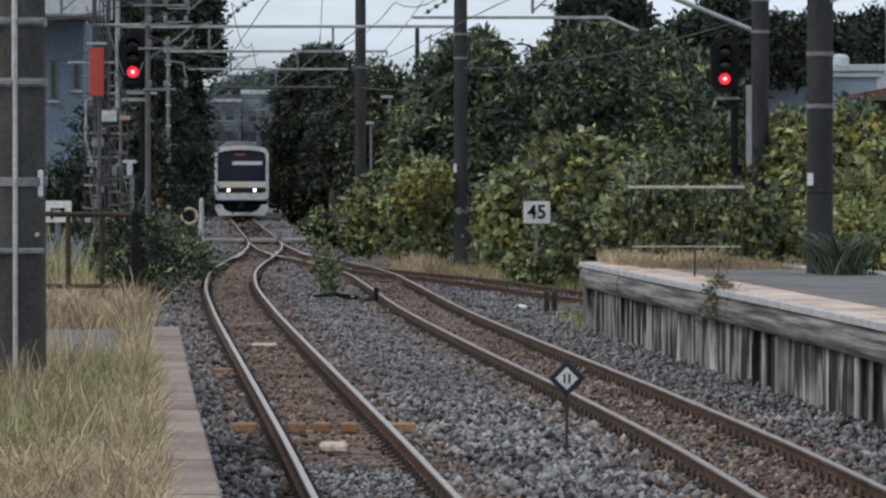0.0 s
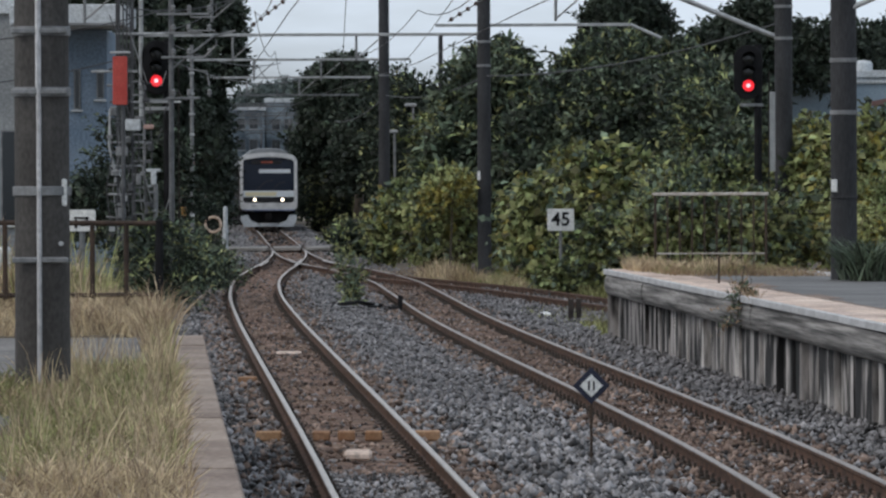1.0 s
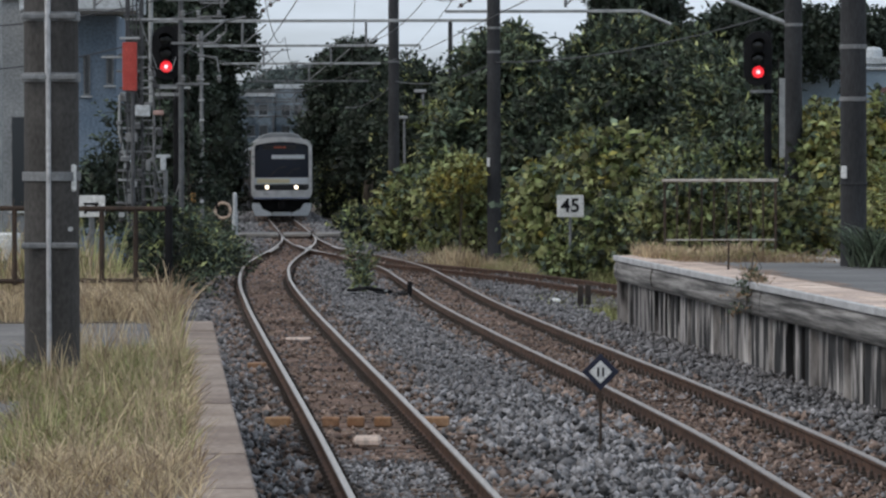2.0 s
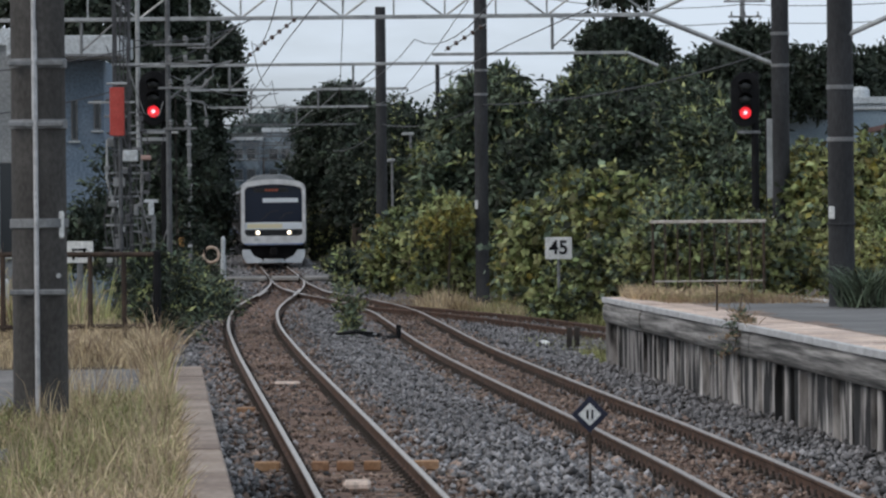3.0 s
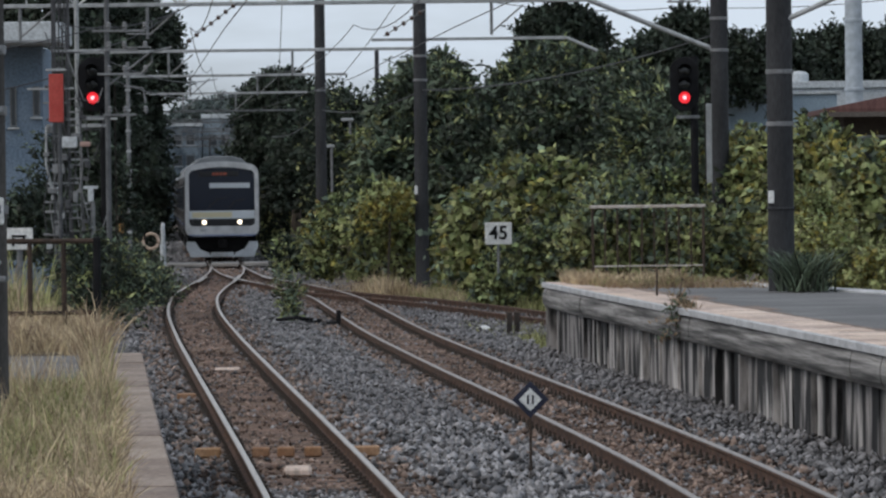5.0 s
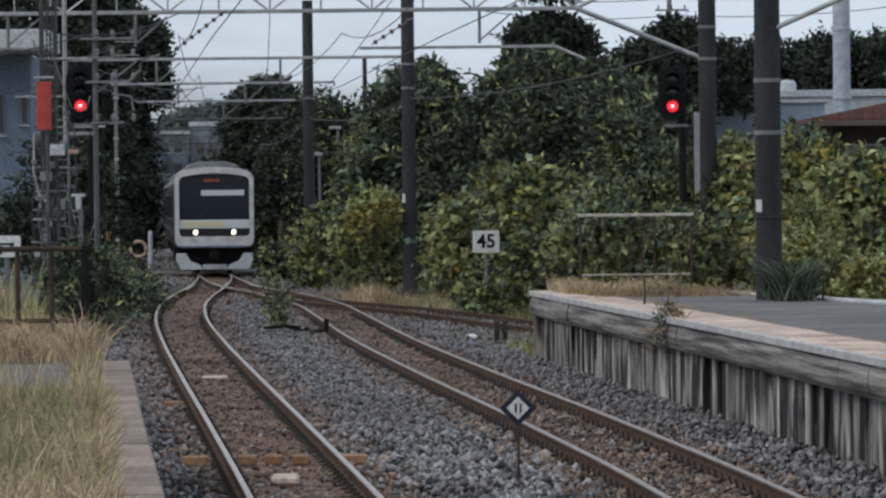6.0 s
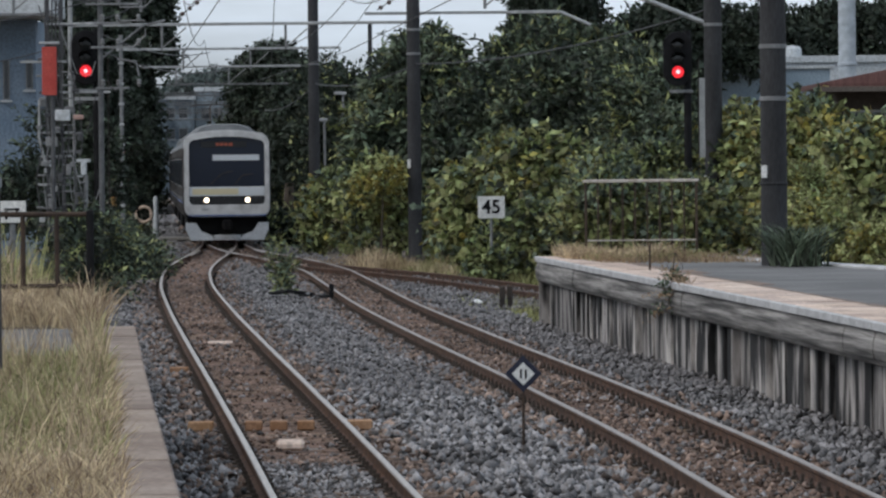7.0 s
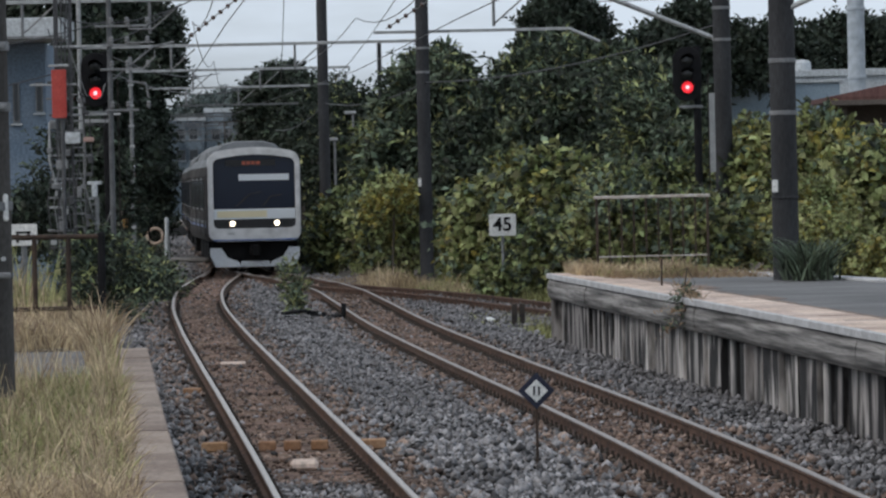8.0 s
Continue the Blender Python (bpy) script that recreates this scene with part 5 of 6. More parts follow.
grass_patch("thin pale seeding stems among the platform grass", GRASS_DRY, 900, 25, 44, lambda y: in_edge(y) - 0.95, lambda y: in_edge(y) + 0.02, PLAT - 0.03, 0.25, 0.52, 0.45, 0.0035, 0.5)
grass_patch("straw-coloured grass round the pole's foot", GRASS_DRY, 2500, 34, 38.5, lambda y: -3.6, lambda y: -2.4, PLAT - 0.03, 0.06, 0.30, 1.0, 0.005)
grass_patch("green grass round the pole's foot", GRASS_GREEN, 2200, 34.5, 38, lambda y: -3.5, lambda y: -2.4, PLAT - 0.03, 0.08, 0.36, 0.8, 0.005)
grass_patch("pale dry grass on the bank behind the platform", GRASS_DRY, 11000, 51.6, 60, lambda y: -5.6, lambda y: -3.05 - 0.06 * (y - 51), PLAT - 0.06, 0.12, 0.50, 0.8, 0.006)
grass_patch("mixed tall grass behind the platform fence", GRASS_GREEN, 7000, 58, 78, lambda y: -8.5, lambda y: -3.7 - 0.06 * (y - 51), lambda y: 0.85 if y < 61 else 0.9 - (y - 61) * 0.045, 0.4, 1.3, 0.4, 0.008)
grass_patch("tan dry grass behind the platform fence", GRASS_DRY, 9000, 58, 74, lambda y: -8.5, lambda y: -3.9 - 0.06 * (y - 51), lambda y: 0.85 if y < 61 else 0.9 - (y - 61) * 0.045, 0.4, 1.2, 0.4, 0.008)
grass_patch("brown dead grass on the platform's far end", GRASS_BROWN, 3800, 80.5, 86.2, lambda y: edge_right(y) + 0.5, lambda y: far_side(y) - 0.1, PLAT - 0.03, 0.04, 0.22, 1.1, 0.006)
grass_patch("pale dead grass under the platform railing", GRASS_DRY, 2400, 83.6, 86.2, lambda y: edge_right(y) + 0.25, lambda y: far_side(y) - 0.9, PLAT - 0.03, 0.10, 0.36, 0.8, 0.007)
grass_patch("reddish brown seeding grass at the platform's end", GRASS_BROWN, 120, 46.0, 50.0, lambda y: in_edge(y) - 0.26, lambda y: in_edge(y) + 0.0, PLAT - 0.03, 0.4, 0.85, 0.8, 0.004, 0.1)
grass_patch("straw-coloured grass along the rusty siding", GRASS_DRY, 2600, 127.5, 134, lambda y: TRACK_C(y)[0] + 0.95, lambda y: TRACK_C(y)[0] + 1.75, -0.34, 0.35, 1.0, 0.4, 0.010)
grass_patch("straw-coloured grass along the rusty siding", GRASS_DRY, 1900, 118, 128, lambda y: TRACK_C(y)[0] + 1.1, lambda y: TRACK_C(y)[0] + 2.4, -0.34, 0.3, 0.75, 0.4, 0.010)
grass_patch("grey-green grass along the rusty siding", GRASS_GREEN, 3800, 112, 131, lambda y: TRACK_C(y)[0] + 1.0, lambda y: TRACK_C(y)[0] + 2.7, -0.34, 0.25, 0.75, 0.4, 0.010)
grass_patch("brown dead stems between siding and turnout", GRASS_BROWN, 1500, 134, 146, lambda y: TRACK_C(y)[0] + 0.9, lambda y: TRACK_C(y)[0] + 2.4, -0.34, 0.2, 0.5, 0.5, 0.010)
grass_patch("grey-green weeds under the old signal gantry", GRASS_GREEN, 1500, 100, 132, lambda y: -7.6 - (y - 100) * 0.01, lambda y: TRACK_A(y)[0] - 1.7, -0.34, 0.3, 0.9, 0.5, 0.011)
grass_patch("green weeds beside the platform's end", GRASS_GREEN, 1800, 88, 104, lambda y: edge_right(y) - 0.3, lambda y: edge_right(y) + 1.0, -0.34, 0.1, 0.4, 0.6, 0.008)
greenery("weed", "tall leafy green weed standing in the ballast", "weed", [(-2.58, 107.00, 0.42, 0.06, 0.10, 0.48), (-2.28, 106.60, 0.15, 0.06, 0.10, 0.46), (-2.44, 106.30, -0.02, 0.06, 0.10, 0.36)], LEAF_MID, 75, per=6, size=0.17, length=0.15, droop=-0.4, width=0.22, accents=((0.7, LEAF_VINE, 0.9),), r=0.015)
greenery("weed", "small brown-green weed rooted in the platform's coping", "weed", [(3.60, 66.90, 0.98, 0.10, 0.14, 0.14), (3.50, 66.90, 0.72, 0.05, 0.12, 0.20)], LEAF_MID, 40, per=6, size=0.07, length=0.16, droop=0.4, width=0.4, accents=((0.5, GRASS_BROWN, 1.0),), r=0.008, base=0.9)
grass_patch("short grey-green grass under the platform railing", GRASS_GREEN, 1300, 81.5, 86.2, lambda y: edge_right(y) + 0.5, lambda y: far_side(y) - 0.3, PLAT - 0.03, 0.05, 0.28, 0.9, 0.006)
grass_patch("thin brown weeds on the platform's coping", GRASS_BROWN, 70, 65.6, 68.0, lambda y: edge_right(y) - 0.02, lambda y: edge_right(y) + 0.12, 0.95, 0.12, 0.5, 1.3, 0.007, 0.1)

# spiky plant at the pole's foot
yucca = thing("spiky_plant", "dark green spiky long-leaved plant at the pole's foot", "plant", "", (6.0, 76.9, PLAT))
rg = np.random.default_rng(5)
root = np.stack([0.5 * rg.normal(size=420) * 0.32 + 0.06, 0.15 * rg.normal(size=420), np.zeros(420)], 1)
v, f = grass_blades(rg, root, 0.32 + 0.45 * rg.random(420), np.full(420, 1.25), np.full(420, 0.019))
new("leaves", raw_mesh("leaves", v, f, LEAF_MID)).parent = yucca


# ---- buildings ----
BLUE_WALL = mat("blue_grey_wall", (0.150, 0.208, 0.280), (0.205, 0.265, 0.340), 0.8, coarse=0.6, fine=12, bump=0.1, grime=0.08)
PALE_BLUE = mat("pale_blue_wall", (0.25, 0.33, 0.40), (0.32, 0.40, 0.47), 0.8, coarse=0.6, fine=10, bump=0.1, stretch=(1, 1, 4))
PALE_WALL = mat("pale_wall", (0.46, 0.49, 0.51), (0.58, 0.61, 0.63), 0.8, coarse=0.6, fine=12, bump=0.1, grime=0.08)
GREY_WALL = mat("grey_panel_wall", (0.24, 0.255, 0.265), (0.33, 0.345, 0.355), 0.8, coarse=0.6, fine=12, bump=0.1, grime=0.12)
RED_ROOF = mat("red_brown_roof", (0.095, 0.040, 0.036), (0.15, 0.07, 0.06), 0.7, coarse=1.5, fine=20, stretch=(6, 1, 1))
BROWN_WALL = mat("brown_wall", (0.085, 0.07, 0.06), (0.13, 0.11, 0.095), 0.85, coarse=1, fine=15)
WINDOW = plain("window_glass", (0.02, 0.025, 0.03), 0.08)
FAR_WALL = mat("far_wall", (0.085, 0.11, 0.135), (0.25, 0.30, 0.34), 0.85, coarse=0.7, fine=6, bump=0.0, grime=0.2, edge=(0.42, 0.58))


def building(name, label, x0, x1, y, deep, z1, material, fascia=None, windows=(), group=""):
    b = thing(name, label, "building", group, ((x0 + x1) / 2, y + deep / 2, -0.36))
    w, h = x1 - x0, z1 + 0.36
    wall = part("wall", Geo().box((0, 0, h / 2), (w, deep, h), 0.02), material, b)
    if fascia:
        part("roof_edge", Geo().box((0, 0, h + fascia / 2), (w + 0.3, deep + 0.3, fascia), 0.02), PALE_WALL, b, "pale roof edge")
    for wx, wz, ww, wh in windows:
        win = part("window", Geo().box((wx - (x0 + x1) / 2, -deep / 2, wz + 0.36), (ww + 0.08, 0.10, wh + 0.08), 0.01), GALV_OLD, b)
        part("pane", Geo().box((wx - (x0 + x1) / 2, -deep / 2 - 0.052, wz + 0.36), (ww, 0.01, wh), 0.002), WINDOW, win)
        part("sill", Geo().box((wx - (x0 + x1) / 2, -deep / 2 - 0.09, wz + 0.36 - wh / 2 - 0.09), (ww + 0.22, 0.14, 0.06), 0.01), PALE_WALL, win)
    return b


building("building", "blue-grey building with a pale roof edge and small windows", -12.9, -10.6, 150, 4, 6.95, BLUE_WALL, 0.0, ((-10.80, 5.35, 0.14, 0.8), (-11.48, 5.2, 0.12, 1.1)))
roofl = thing("canopy_roof", "pale overhanging flat roof of the blue-grey building", "roof", "", (-11.5, 149.0, 6.96))
part("slab", Geo().box((0, 0, 0.33), (3.3, 4.0, 0.62), 0.03, rz=-0.03), PALE_WALL, roofl)
part("gutter", Geo().box((0, -2.03, 0.06), (3.3, 0.12, 0.1), 0.02, rz=-0.03), GALV_OLD, roofl)
building("building", "pale panelled building behind the disused platform", -24.0, -12.95, 149.5, 12, 7.4, GREY_WALL, 0.5, ((-13.45, 2.6, 0.4, 2.7), (-15.5, 4.8, 1.2, 1.0), (-18.5, 4.8, 1.2, 1.0)))
building("building", "pale blue low industrial building behind the bushes", 12.3, 17.5, 205, 10, 6.26, PALE_BLUE, 0.12)
building("building", "white flat-roofed building with rooftop boxes", 16.4, 23.0, 218, 10, 6.75, PALE_WALL, 0.3, ((18.4, 5.6, 0.8, 0.6), (20.2, 5.6, 0.8, 0.6)))
tank = thing("roof_tank", "pale rounded rooftop tank on a flat roof", "roof tank", "", (17.1, 219.5, 7.04))
part("shell", Geo().lathe([(0.0, 0.5), (0.3, 0.46), (0.42, 0.35), (0.42, 0.0), (0.0, 0.0)], (0, 0, 0), 16), PALE_WALL, tank)
CHIM = mat("pale_chimney_paint", (0.38, 0.42, 0.46), (0.46, 0.50, 0.54), 0.6, coarse=0.8, fine=3, bump=0.0)
chim = thing("chimney", "tall pale round chimney behind the red-roofed house", "chimney", "", (19.0, 214, 0))
part("shaft", Geo().cyl((0, 0, -0.4), (0, 0, 16), 0.37, 0.36, 24), CHIM, chim)
for z in (6.6, 9.5):
    part("ring", Geo().lathe([(0.37, -0.08), (0.41, -0.06), (0.41, 0.06), (0.37, 0.08)], (0, 0, z), 24), CHIM, chim)
house = thing("house", "house with a red-brown tiled roof and brown walls", "house", "", (16.05, 160, -0.16))
part("wall", Geo().box((0, 0.9, 2.45), (5.2, 4.2, 4.9), 0.02), BROWN_WALL, house)
for wx in (-2.5, -0.6, 1.4):
    part("eave_post", Geo().box((wx, -2.9, 2.45), (0.12, 0.12, 4.9), 0.01), BROWN_WALL, house)
part("roof", Geo().add([(-3.1, -3.5, 4.95), (3.1, -3.5, 4.95), (3.1, 3.5, 4.95), (-3.1, 3.5, 4.95), (1.6, -3.3, 6.0), (1.6, 3.3, 6.0), (-3.1, -3.5, 5.1), (3.1, -3.5, 5.1), (3.1, 3.5, 5.1), (-3.1, 3.5, 5.1)],
                       [(0, 1, 2, 3), (6, 4, 5, 9), (4, 7, 8, 5), (6, 7, 4), (9, 5, 8), (0, 6, 7, 1), (1, 7, 8, 2), (2, 8, 9, 3), (3, 9, 6, 0)]), RED_ROOF, house)
part("fascia", Geo().box((0, -3.52, 4.92), (6.3, 0.06, 0.16), 0.01), BROWN_WALL, house)
for wx in (-1.4, 0.6):
    win = part("window", Geo().box((wx, -1.2, 3.7), (1.3, 0.1, 1.2), 0.01), PALE_WALL, house)
    part("pane", Geo().box((wx, -1.255, 3.7), (1.14, 0.02, 1.04), 0.004), WINDOW, win)
# distant blocks and hills at the end of the line
for i, (x, w, z) in enumerate(((-25.5, 5, 10.5), (-20.5, 4, 8.6), (-16.2, 4.4, 9.4))):
    wins = [(x - w / 2 + 0.9 + 1.15 * k, 3.6 + 1.9 * j, 0.7, 0.9) for k in range(int(w / 1.2)) for j in range(3)]
    building("building", "pale distant apartment block at the end of the line", x - w / 2, x + w / 2, 455 + 6 * i, 10, z, FAR_WALL, 0.4, wins, "distant blocks")
greenery("tree", "hazy distant tree above the end of the line", "tree", [(-20.45, 520.00, 7.97, 2.31, 3.00, 3.18), (-18.54, 540.00, 8.54, 2.70, 3.00, 3.66), (-23.20, 530.00, 7.63, 1.77, 3.00, 2.80)], LEAF_FAR, 2600, size=0.55, length=1.0, r=0.3, group="trees")

building("building", "pale concrete rooftop block behind the tall evergreen", 6.8, 9.25, 236, 8, 10.0, PALE_WALL, 0.15, ((8.3, 9.0, 0.5, 0.5),))
up = thing("utility_pole", "far grey utility pole with cross arms above the trees", "pole", "", (12.75, 232.0, -0.36))
part("shaft", Geo().cyl((0, 0, 0), (0, 0, 12.6), 0.15, 0.11, 12), GALV_OLD, up)
for z, w in ((12.1, 1.9), (11.4, 1.5), (10.6, 1.0)):
    part("cross_arm", Geo().box((0.1, -0.12, z), (w, 0.09, 0.09), 0.01), GALV_OLD, up)
    for k in (-0.4, 0.0, 0.4):
        part("insulator", Geo().cyl((0.1 + k * w, -0.12, z + 0.04), (0.1 + k * w, -0.12, z + 0.24), 0.05, 0.03, 8), GALV_OLD, up)
for z in (12.3, 11.6, 10.8):
    wire_span("thin far power line above the trees", [(4.0, 236, z + 0.5), (12.8, 231.8, z), (24.0, 226, z + 0.3)], 0.02, 0.3)

for blobs in ([(-9.83, 335.00, 1.69, 1.49, 1.60, 3.26), (-8.27, 318.00, 1.29, 1.77, 1.60, 3.00)], [(-17.36, 335.00, 3.64, 1.02, 1.40, 5.21), (-16.32, 320.00, 1.11, 0.89, 1.00, 2.84)]):
    greenery("tree", "dark leafy tree crowding the far railway line", "tree", blobs, LEAF_DARK, 1300, size=0.34, length=0.7, r=0.2, group="trees")
cab = thing("relay_cabinet", "white relay cabinet behind the disused platform's fence", "cabinet", "", (-5.85, 60.5, PLAT - 0.08))
part("body", Geo().box((0, 0, 0.45), (0.8, 0.5, 0.8), 0.02), WHITE, cab)
part("plinth", Geo().box((0, 0, 0.03), (0.86, 0.56, 0.1), 0.02), CONCRETE, cab)
part("door", Geo().box((0.0, -0.255, 0.45), (0.66, 0.015, 0.66), 0.006), WHITE, cab)
part("handle", Geo().box((0.24, -0.275, 0.45), (0.03, 0.03, 0.14), 0.008), IRON, cab)

# ---- fences, railings ----
fence = thing("pipe_fence", "rusty pipe fence at the disused platform's end", "fence", "", (-4.9, 57.0, PLAT - 0.05))
part("top_rail", Geo().cyl((-2.6, 0, 1.16), (1.45, 0, 1.13), 0.03, n=10), RUSTY_PIPE, fence)
part("bottom_rail", Geo().cyl((-2.6, 0, 0.32), (1.40, 0, 0.33), 0.028, n=10), RUSTY_PIPE, fence)
for x, h, low in ((-2.2, 1.16, 0), (-1.3, 1.16, 0), (-0.28, 1.17, 0.28), (0.70, 1.15, 0.28), (1.08, 1.15, 0.0)):
    part("post", Geo().cyl((x, 0, low), (x, 0, h), 0.029, n=10), RUSTY_PIPE, fence)
part("end_post", Geo().box((1.45, 0, 0.75), (0.085, 0.08, 0.86), 0.02), BLACK, fence, "dark thick end post")
part("end_pipe", Geo().cyl((1.44, 0, -0.3), (1.44, 0, 1.12), 0.025, n=10), RUSTY_PIPE, fence)

rail = thing("platform_railing", "weathered steel railing across the platform's end", "railing", "", (3.15, 85.6, PLAT))
part("top_rail", Geo().box((0.95, 0, 1.28), (1.96, 0.06, 0.055), 0.012), PAINT_RAIL, rail, "pale chipped top rail")
part("bottom_rail", Geo().box((0.95, 0, 0.28), (1.9, 0.03, 0.025), 0.006), PAINT_RAIL, rail)
for i in range(10):
    part("baluster", Geo().cyl((0.02 + 0.207 * i, 0, 0), (0.02 + 0.207 * i, 0, 1.26), 0.014 if i not in (0, 9) else 0.022, n=8), RUSTY_PIPE, rail)

stk = thing("rusty_stake", "thin rusty iron stake standing in the platform", "stake", "", (3.72, 75.2, PLAT - 0.02))
part("rod", Geo().cyl((0, 0, -0.1), (0.01, 0, 0.42), 0.017, 0.015, 8), RUSTY_PIPE, stk)

# ---- old signal gantry, cables and level crossing gear ----
mast = thing("lattice_mast", "grey steel lattice mast hung with cables and fittings", "lattice mast", "", (-7.25, 108.0, -0.36))
for sx in (-0.16, 0.16):
    for sy in (-0.16, 0.16):
        part("leg", Geo().box((sx, sy, 5.0), (0.05, 0.05, 10.0), 0.006), DARK_STEEL, mast)
for i in range(22):
    a = -0.16 if i % 2 else 0.16
    part("lacing", Geo().cyl((a, -0.17, 0.45 * i), (-a, -0.17, 0.45 * (i + 1)), 0.014, n=6), DARK_STEEL, mast)
for i in range(11):
    part("rung", Geo().box((-0.12 + 0.02 * (i % 3), -0.24, 1.75 + 0.35 * i), (0.46 + 0.05 * (i % 2), 0.05, 0.045), 0.008), GALV_OLD if i % 2 else DARK_STEEL, mast)
for z, a, b in ((4.55, -0.2, 1.2), (6.0, -0.2, 1.5), (5.2, -0.7, 0.3), (3.7, -0.3, 0.4), (3.2, -0.3, 0.35), (2.6, -0.35, 0.3)):
    part("cross_arm", Geo().box(((a + b) / 2, -0.22, z), (b - a, 0.06, 0.05), 0.008), GALV, mast)
part("switch_box", Geo().box((0.19, -0.3, 4.06), (0.32, 0.22, 0.24), 0.02), PALE_WALL, mast, "pale switch box")
part("terminal_box", Geo().box((0.62, -0.32, 2.95), (0.12, 0.12, 0.30), 0.015).box((0.62, -0.32, 3.10), (0.30, 0.10, 0.07), 0.012), PALE_WALL, mast, "pale terminal box on a bracket")
part("terminal_box", Geo().box((0.30, -0.34, 2.90), (0.10, 0.12, 0.22), 0.015), GALV_OLD, mast)
part("terminal_box", Geo().box((0.52, -0.30, 4.02), (0.22, 0.16, 0.10), 0.02), plain("faded_pink_paint", (0.46, 0.30, 0.26), 0.7), mast, "faded pink fitting")
part("brace", Geo().tube([(-0.3, -0.3, 4.4), (-0.32, -0.32, 3.6), (-0.2, -0.3, 3.1)], 0.03, 6), GALV, mast)
part("side_mast", Geo().cyl((0.66, -0.3, 0.2), (0.66, -0.3, 2.8), 0.05, n=8), GALV_OLD, mast)
part("switch_box", Geo().box((-0.05, -0.28, 3.5), (0.26, 0.2, 0.2), 0.02), GALV_OLD, mast)
for i in range(9):
    x = -0.14 + 0.04 * i
    part("cable", Geo().tube([(x, -0.26, 0.3), (x + 0.05 * math.sin(i), -0.28, 2.6 + 0.2 * math.cos(i)), (x - 0.03, -0.25, 5.5), (x + 0.1 * math.sin(3 * i), -0.25, 7.5)], 0.012, 5), WIRE, mast)
for i in range(26):
    z, x = 1.6 + 0.13 * i, random.uniform(-0.34, 0.62)
    part("cable_clamp", Geo().box((x, -0.3 - 0.02 * (i % 3), z), (random.uniform(0.05, 0.2), 0.06, random.uniform(0.04, 0.12)), 0.01), random.choice((GALV, GALV_OLD, DARK_STEEL)), mast)
for i in range(7):
    x = -0.3 + 0.14 * i
    part("hanging_cable", Geo().tube([(x, -0.3, 4.3 + 0.2 * (i % 3)), (x + 0.06, -0.36, 3.5), (x - 0.08, -0.33, 2.7), (x + 0.05, -0.34, 1.6)], 0.012, 5), random.choice((DARK_STEEL, WIRE, GALV_OLD)), mast)
for i in range(12):
    z = 1.9 + 0.28 * i
    part("ladder_rung", Geo().box((0.30, -0.32, z), (0.26, 0.03, 0.035), 0.006), GALV_OLD, mast)
for x in (0.18, 0.43):
    part("ladder_rail", Geo().box((x, -0.32, 3.3), (0.03, 0.03, 3.4), 0.006), DARK_STEEL, mast)
for x, z, w, h in ((-0.05, 2.2, 0.16, 0.22), (0.14, 2.75, 0.12, 0.18), (-0.18, 3.05, 0.2, 0.12), (0.05, 3.75, 0.18, 0.14), (-0.22, 4.35, 0.14, 0.2), (0.5, 2.3, 0.14, 0.26), (0.56, 3.6, 0.12, 0.16)):
    part("relay_box", Geo().box((x, -0.38, z), (w, 0.14, h), 0.015).box((x, -0.46, z + h * 0.2), (w * 0.7, 0.03, 0.03), 0.006), DARK_STEEL if x > 0.1 else GALV_OLD, mast)
for k, (x0, z0, x1, z1) in enumerate(((0.2, 5.5, 0.95, 4.6), (0.1, 6.1, 0.9, 5.2), (-0.1, 4.9, 0.8, 4.0), (0.3, 3.4, 0.95, 2.5), (-0.3, 6.4, 0.3, 5.6))):
    part("cable_loop", Geo().tube([(x0, -0.34, z0), (x0 + 0.15, -0.36, z0 - 0.45), ((x0 + x1) / 2, -0.38, min(z0, z1) - 0.25), (x1 - 0.1, -0.36, z1 - 0.3), (x1, -0.34, z1)], 0.013, 6), GALV_OLD if k % 2 else WIRE, mast)
pole_t = thing("steel_pole", "slender steel pole with cross arms and insulators", "pole", "", (-6.15, 106.0, -0.36))
part("shaft", Geo().cyl((0, 0, 0), (0, 0, 9.5), 0.060, 0.05, 14), MAST_GREY, pole_t)
for z, w in ((6.35, 1.1), (5.95, 0.8), (5.45, 0.9), (4.6, 0.7)):
    part("cross_arm", Geo().box((0.25, -0.08, z), (w, 0.05, 0.05), 0.008), GALV_OLD, pole_t)
    for k in (-0.2, 0.12, 0.55):
        part("insulator", Geo().lathe([(0.0, 0.16), (0.03, 0.15), (0.05, 0.11), (0.03, 0.09), (0.055, 0.06), (0.03, 0.03), (0.03, 0.0)], (0.25 + k, -0.08, z + 0.03), 10), GALV_OLD, pole_t, "grey porcelain insulator")
part("bracket", Geo().tube([(0.42, -0.15, 6.5), (0.42, -0.15, 6.28), (0.95, -0.15, 6.28), (0.95, -0.15, 6.52)], 0.020, 6), GALV_OLD, pole_t)
part("bracket", Geo().tube([(0.40, -0.15, 6.0), (0.92, -0.15, 6.0), (0.95, -0.15, 5.7), (0.70, -0.15, 5.45)], 0.020, 6), GALV_OLD, pole_t)
part("bracket", Geo().tube([(0.35, -0.15, 5.2), (0.75, -0.15, 5.15), (0.80, -0.15, 4.85)], 0.024, 6), GALV_OLD, pole_t)
part("bracket_arm", Geo().tube([(0, 0, 5.2), (0.9, 0, 5.9), (1.35, 0, 6.0)], 0.025, 8), GALV_OLD, pole_t)
pole_u = thing("steel_pole", "thin steel pole wound with cables beside the line", "pole", "", (-6.75, 125.0, -0.36))
part("shaft", Geo().cyl((0, 0, 0), (0, 0, 6.2), 0.05, 0.045, 12), GALV_OLD, pole_u)
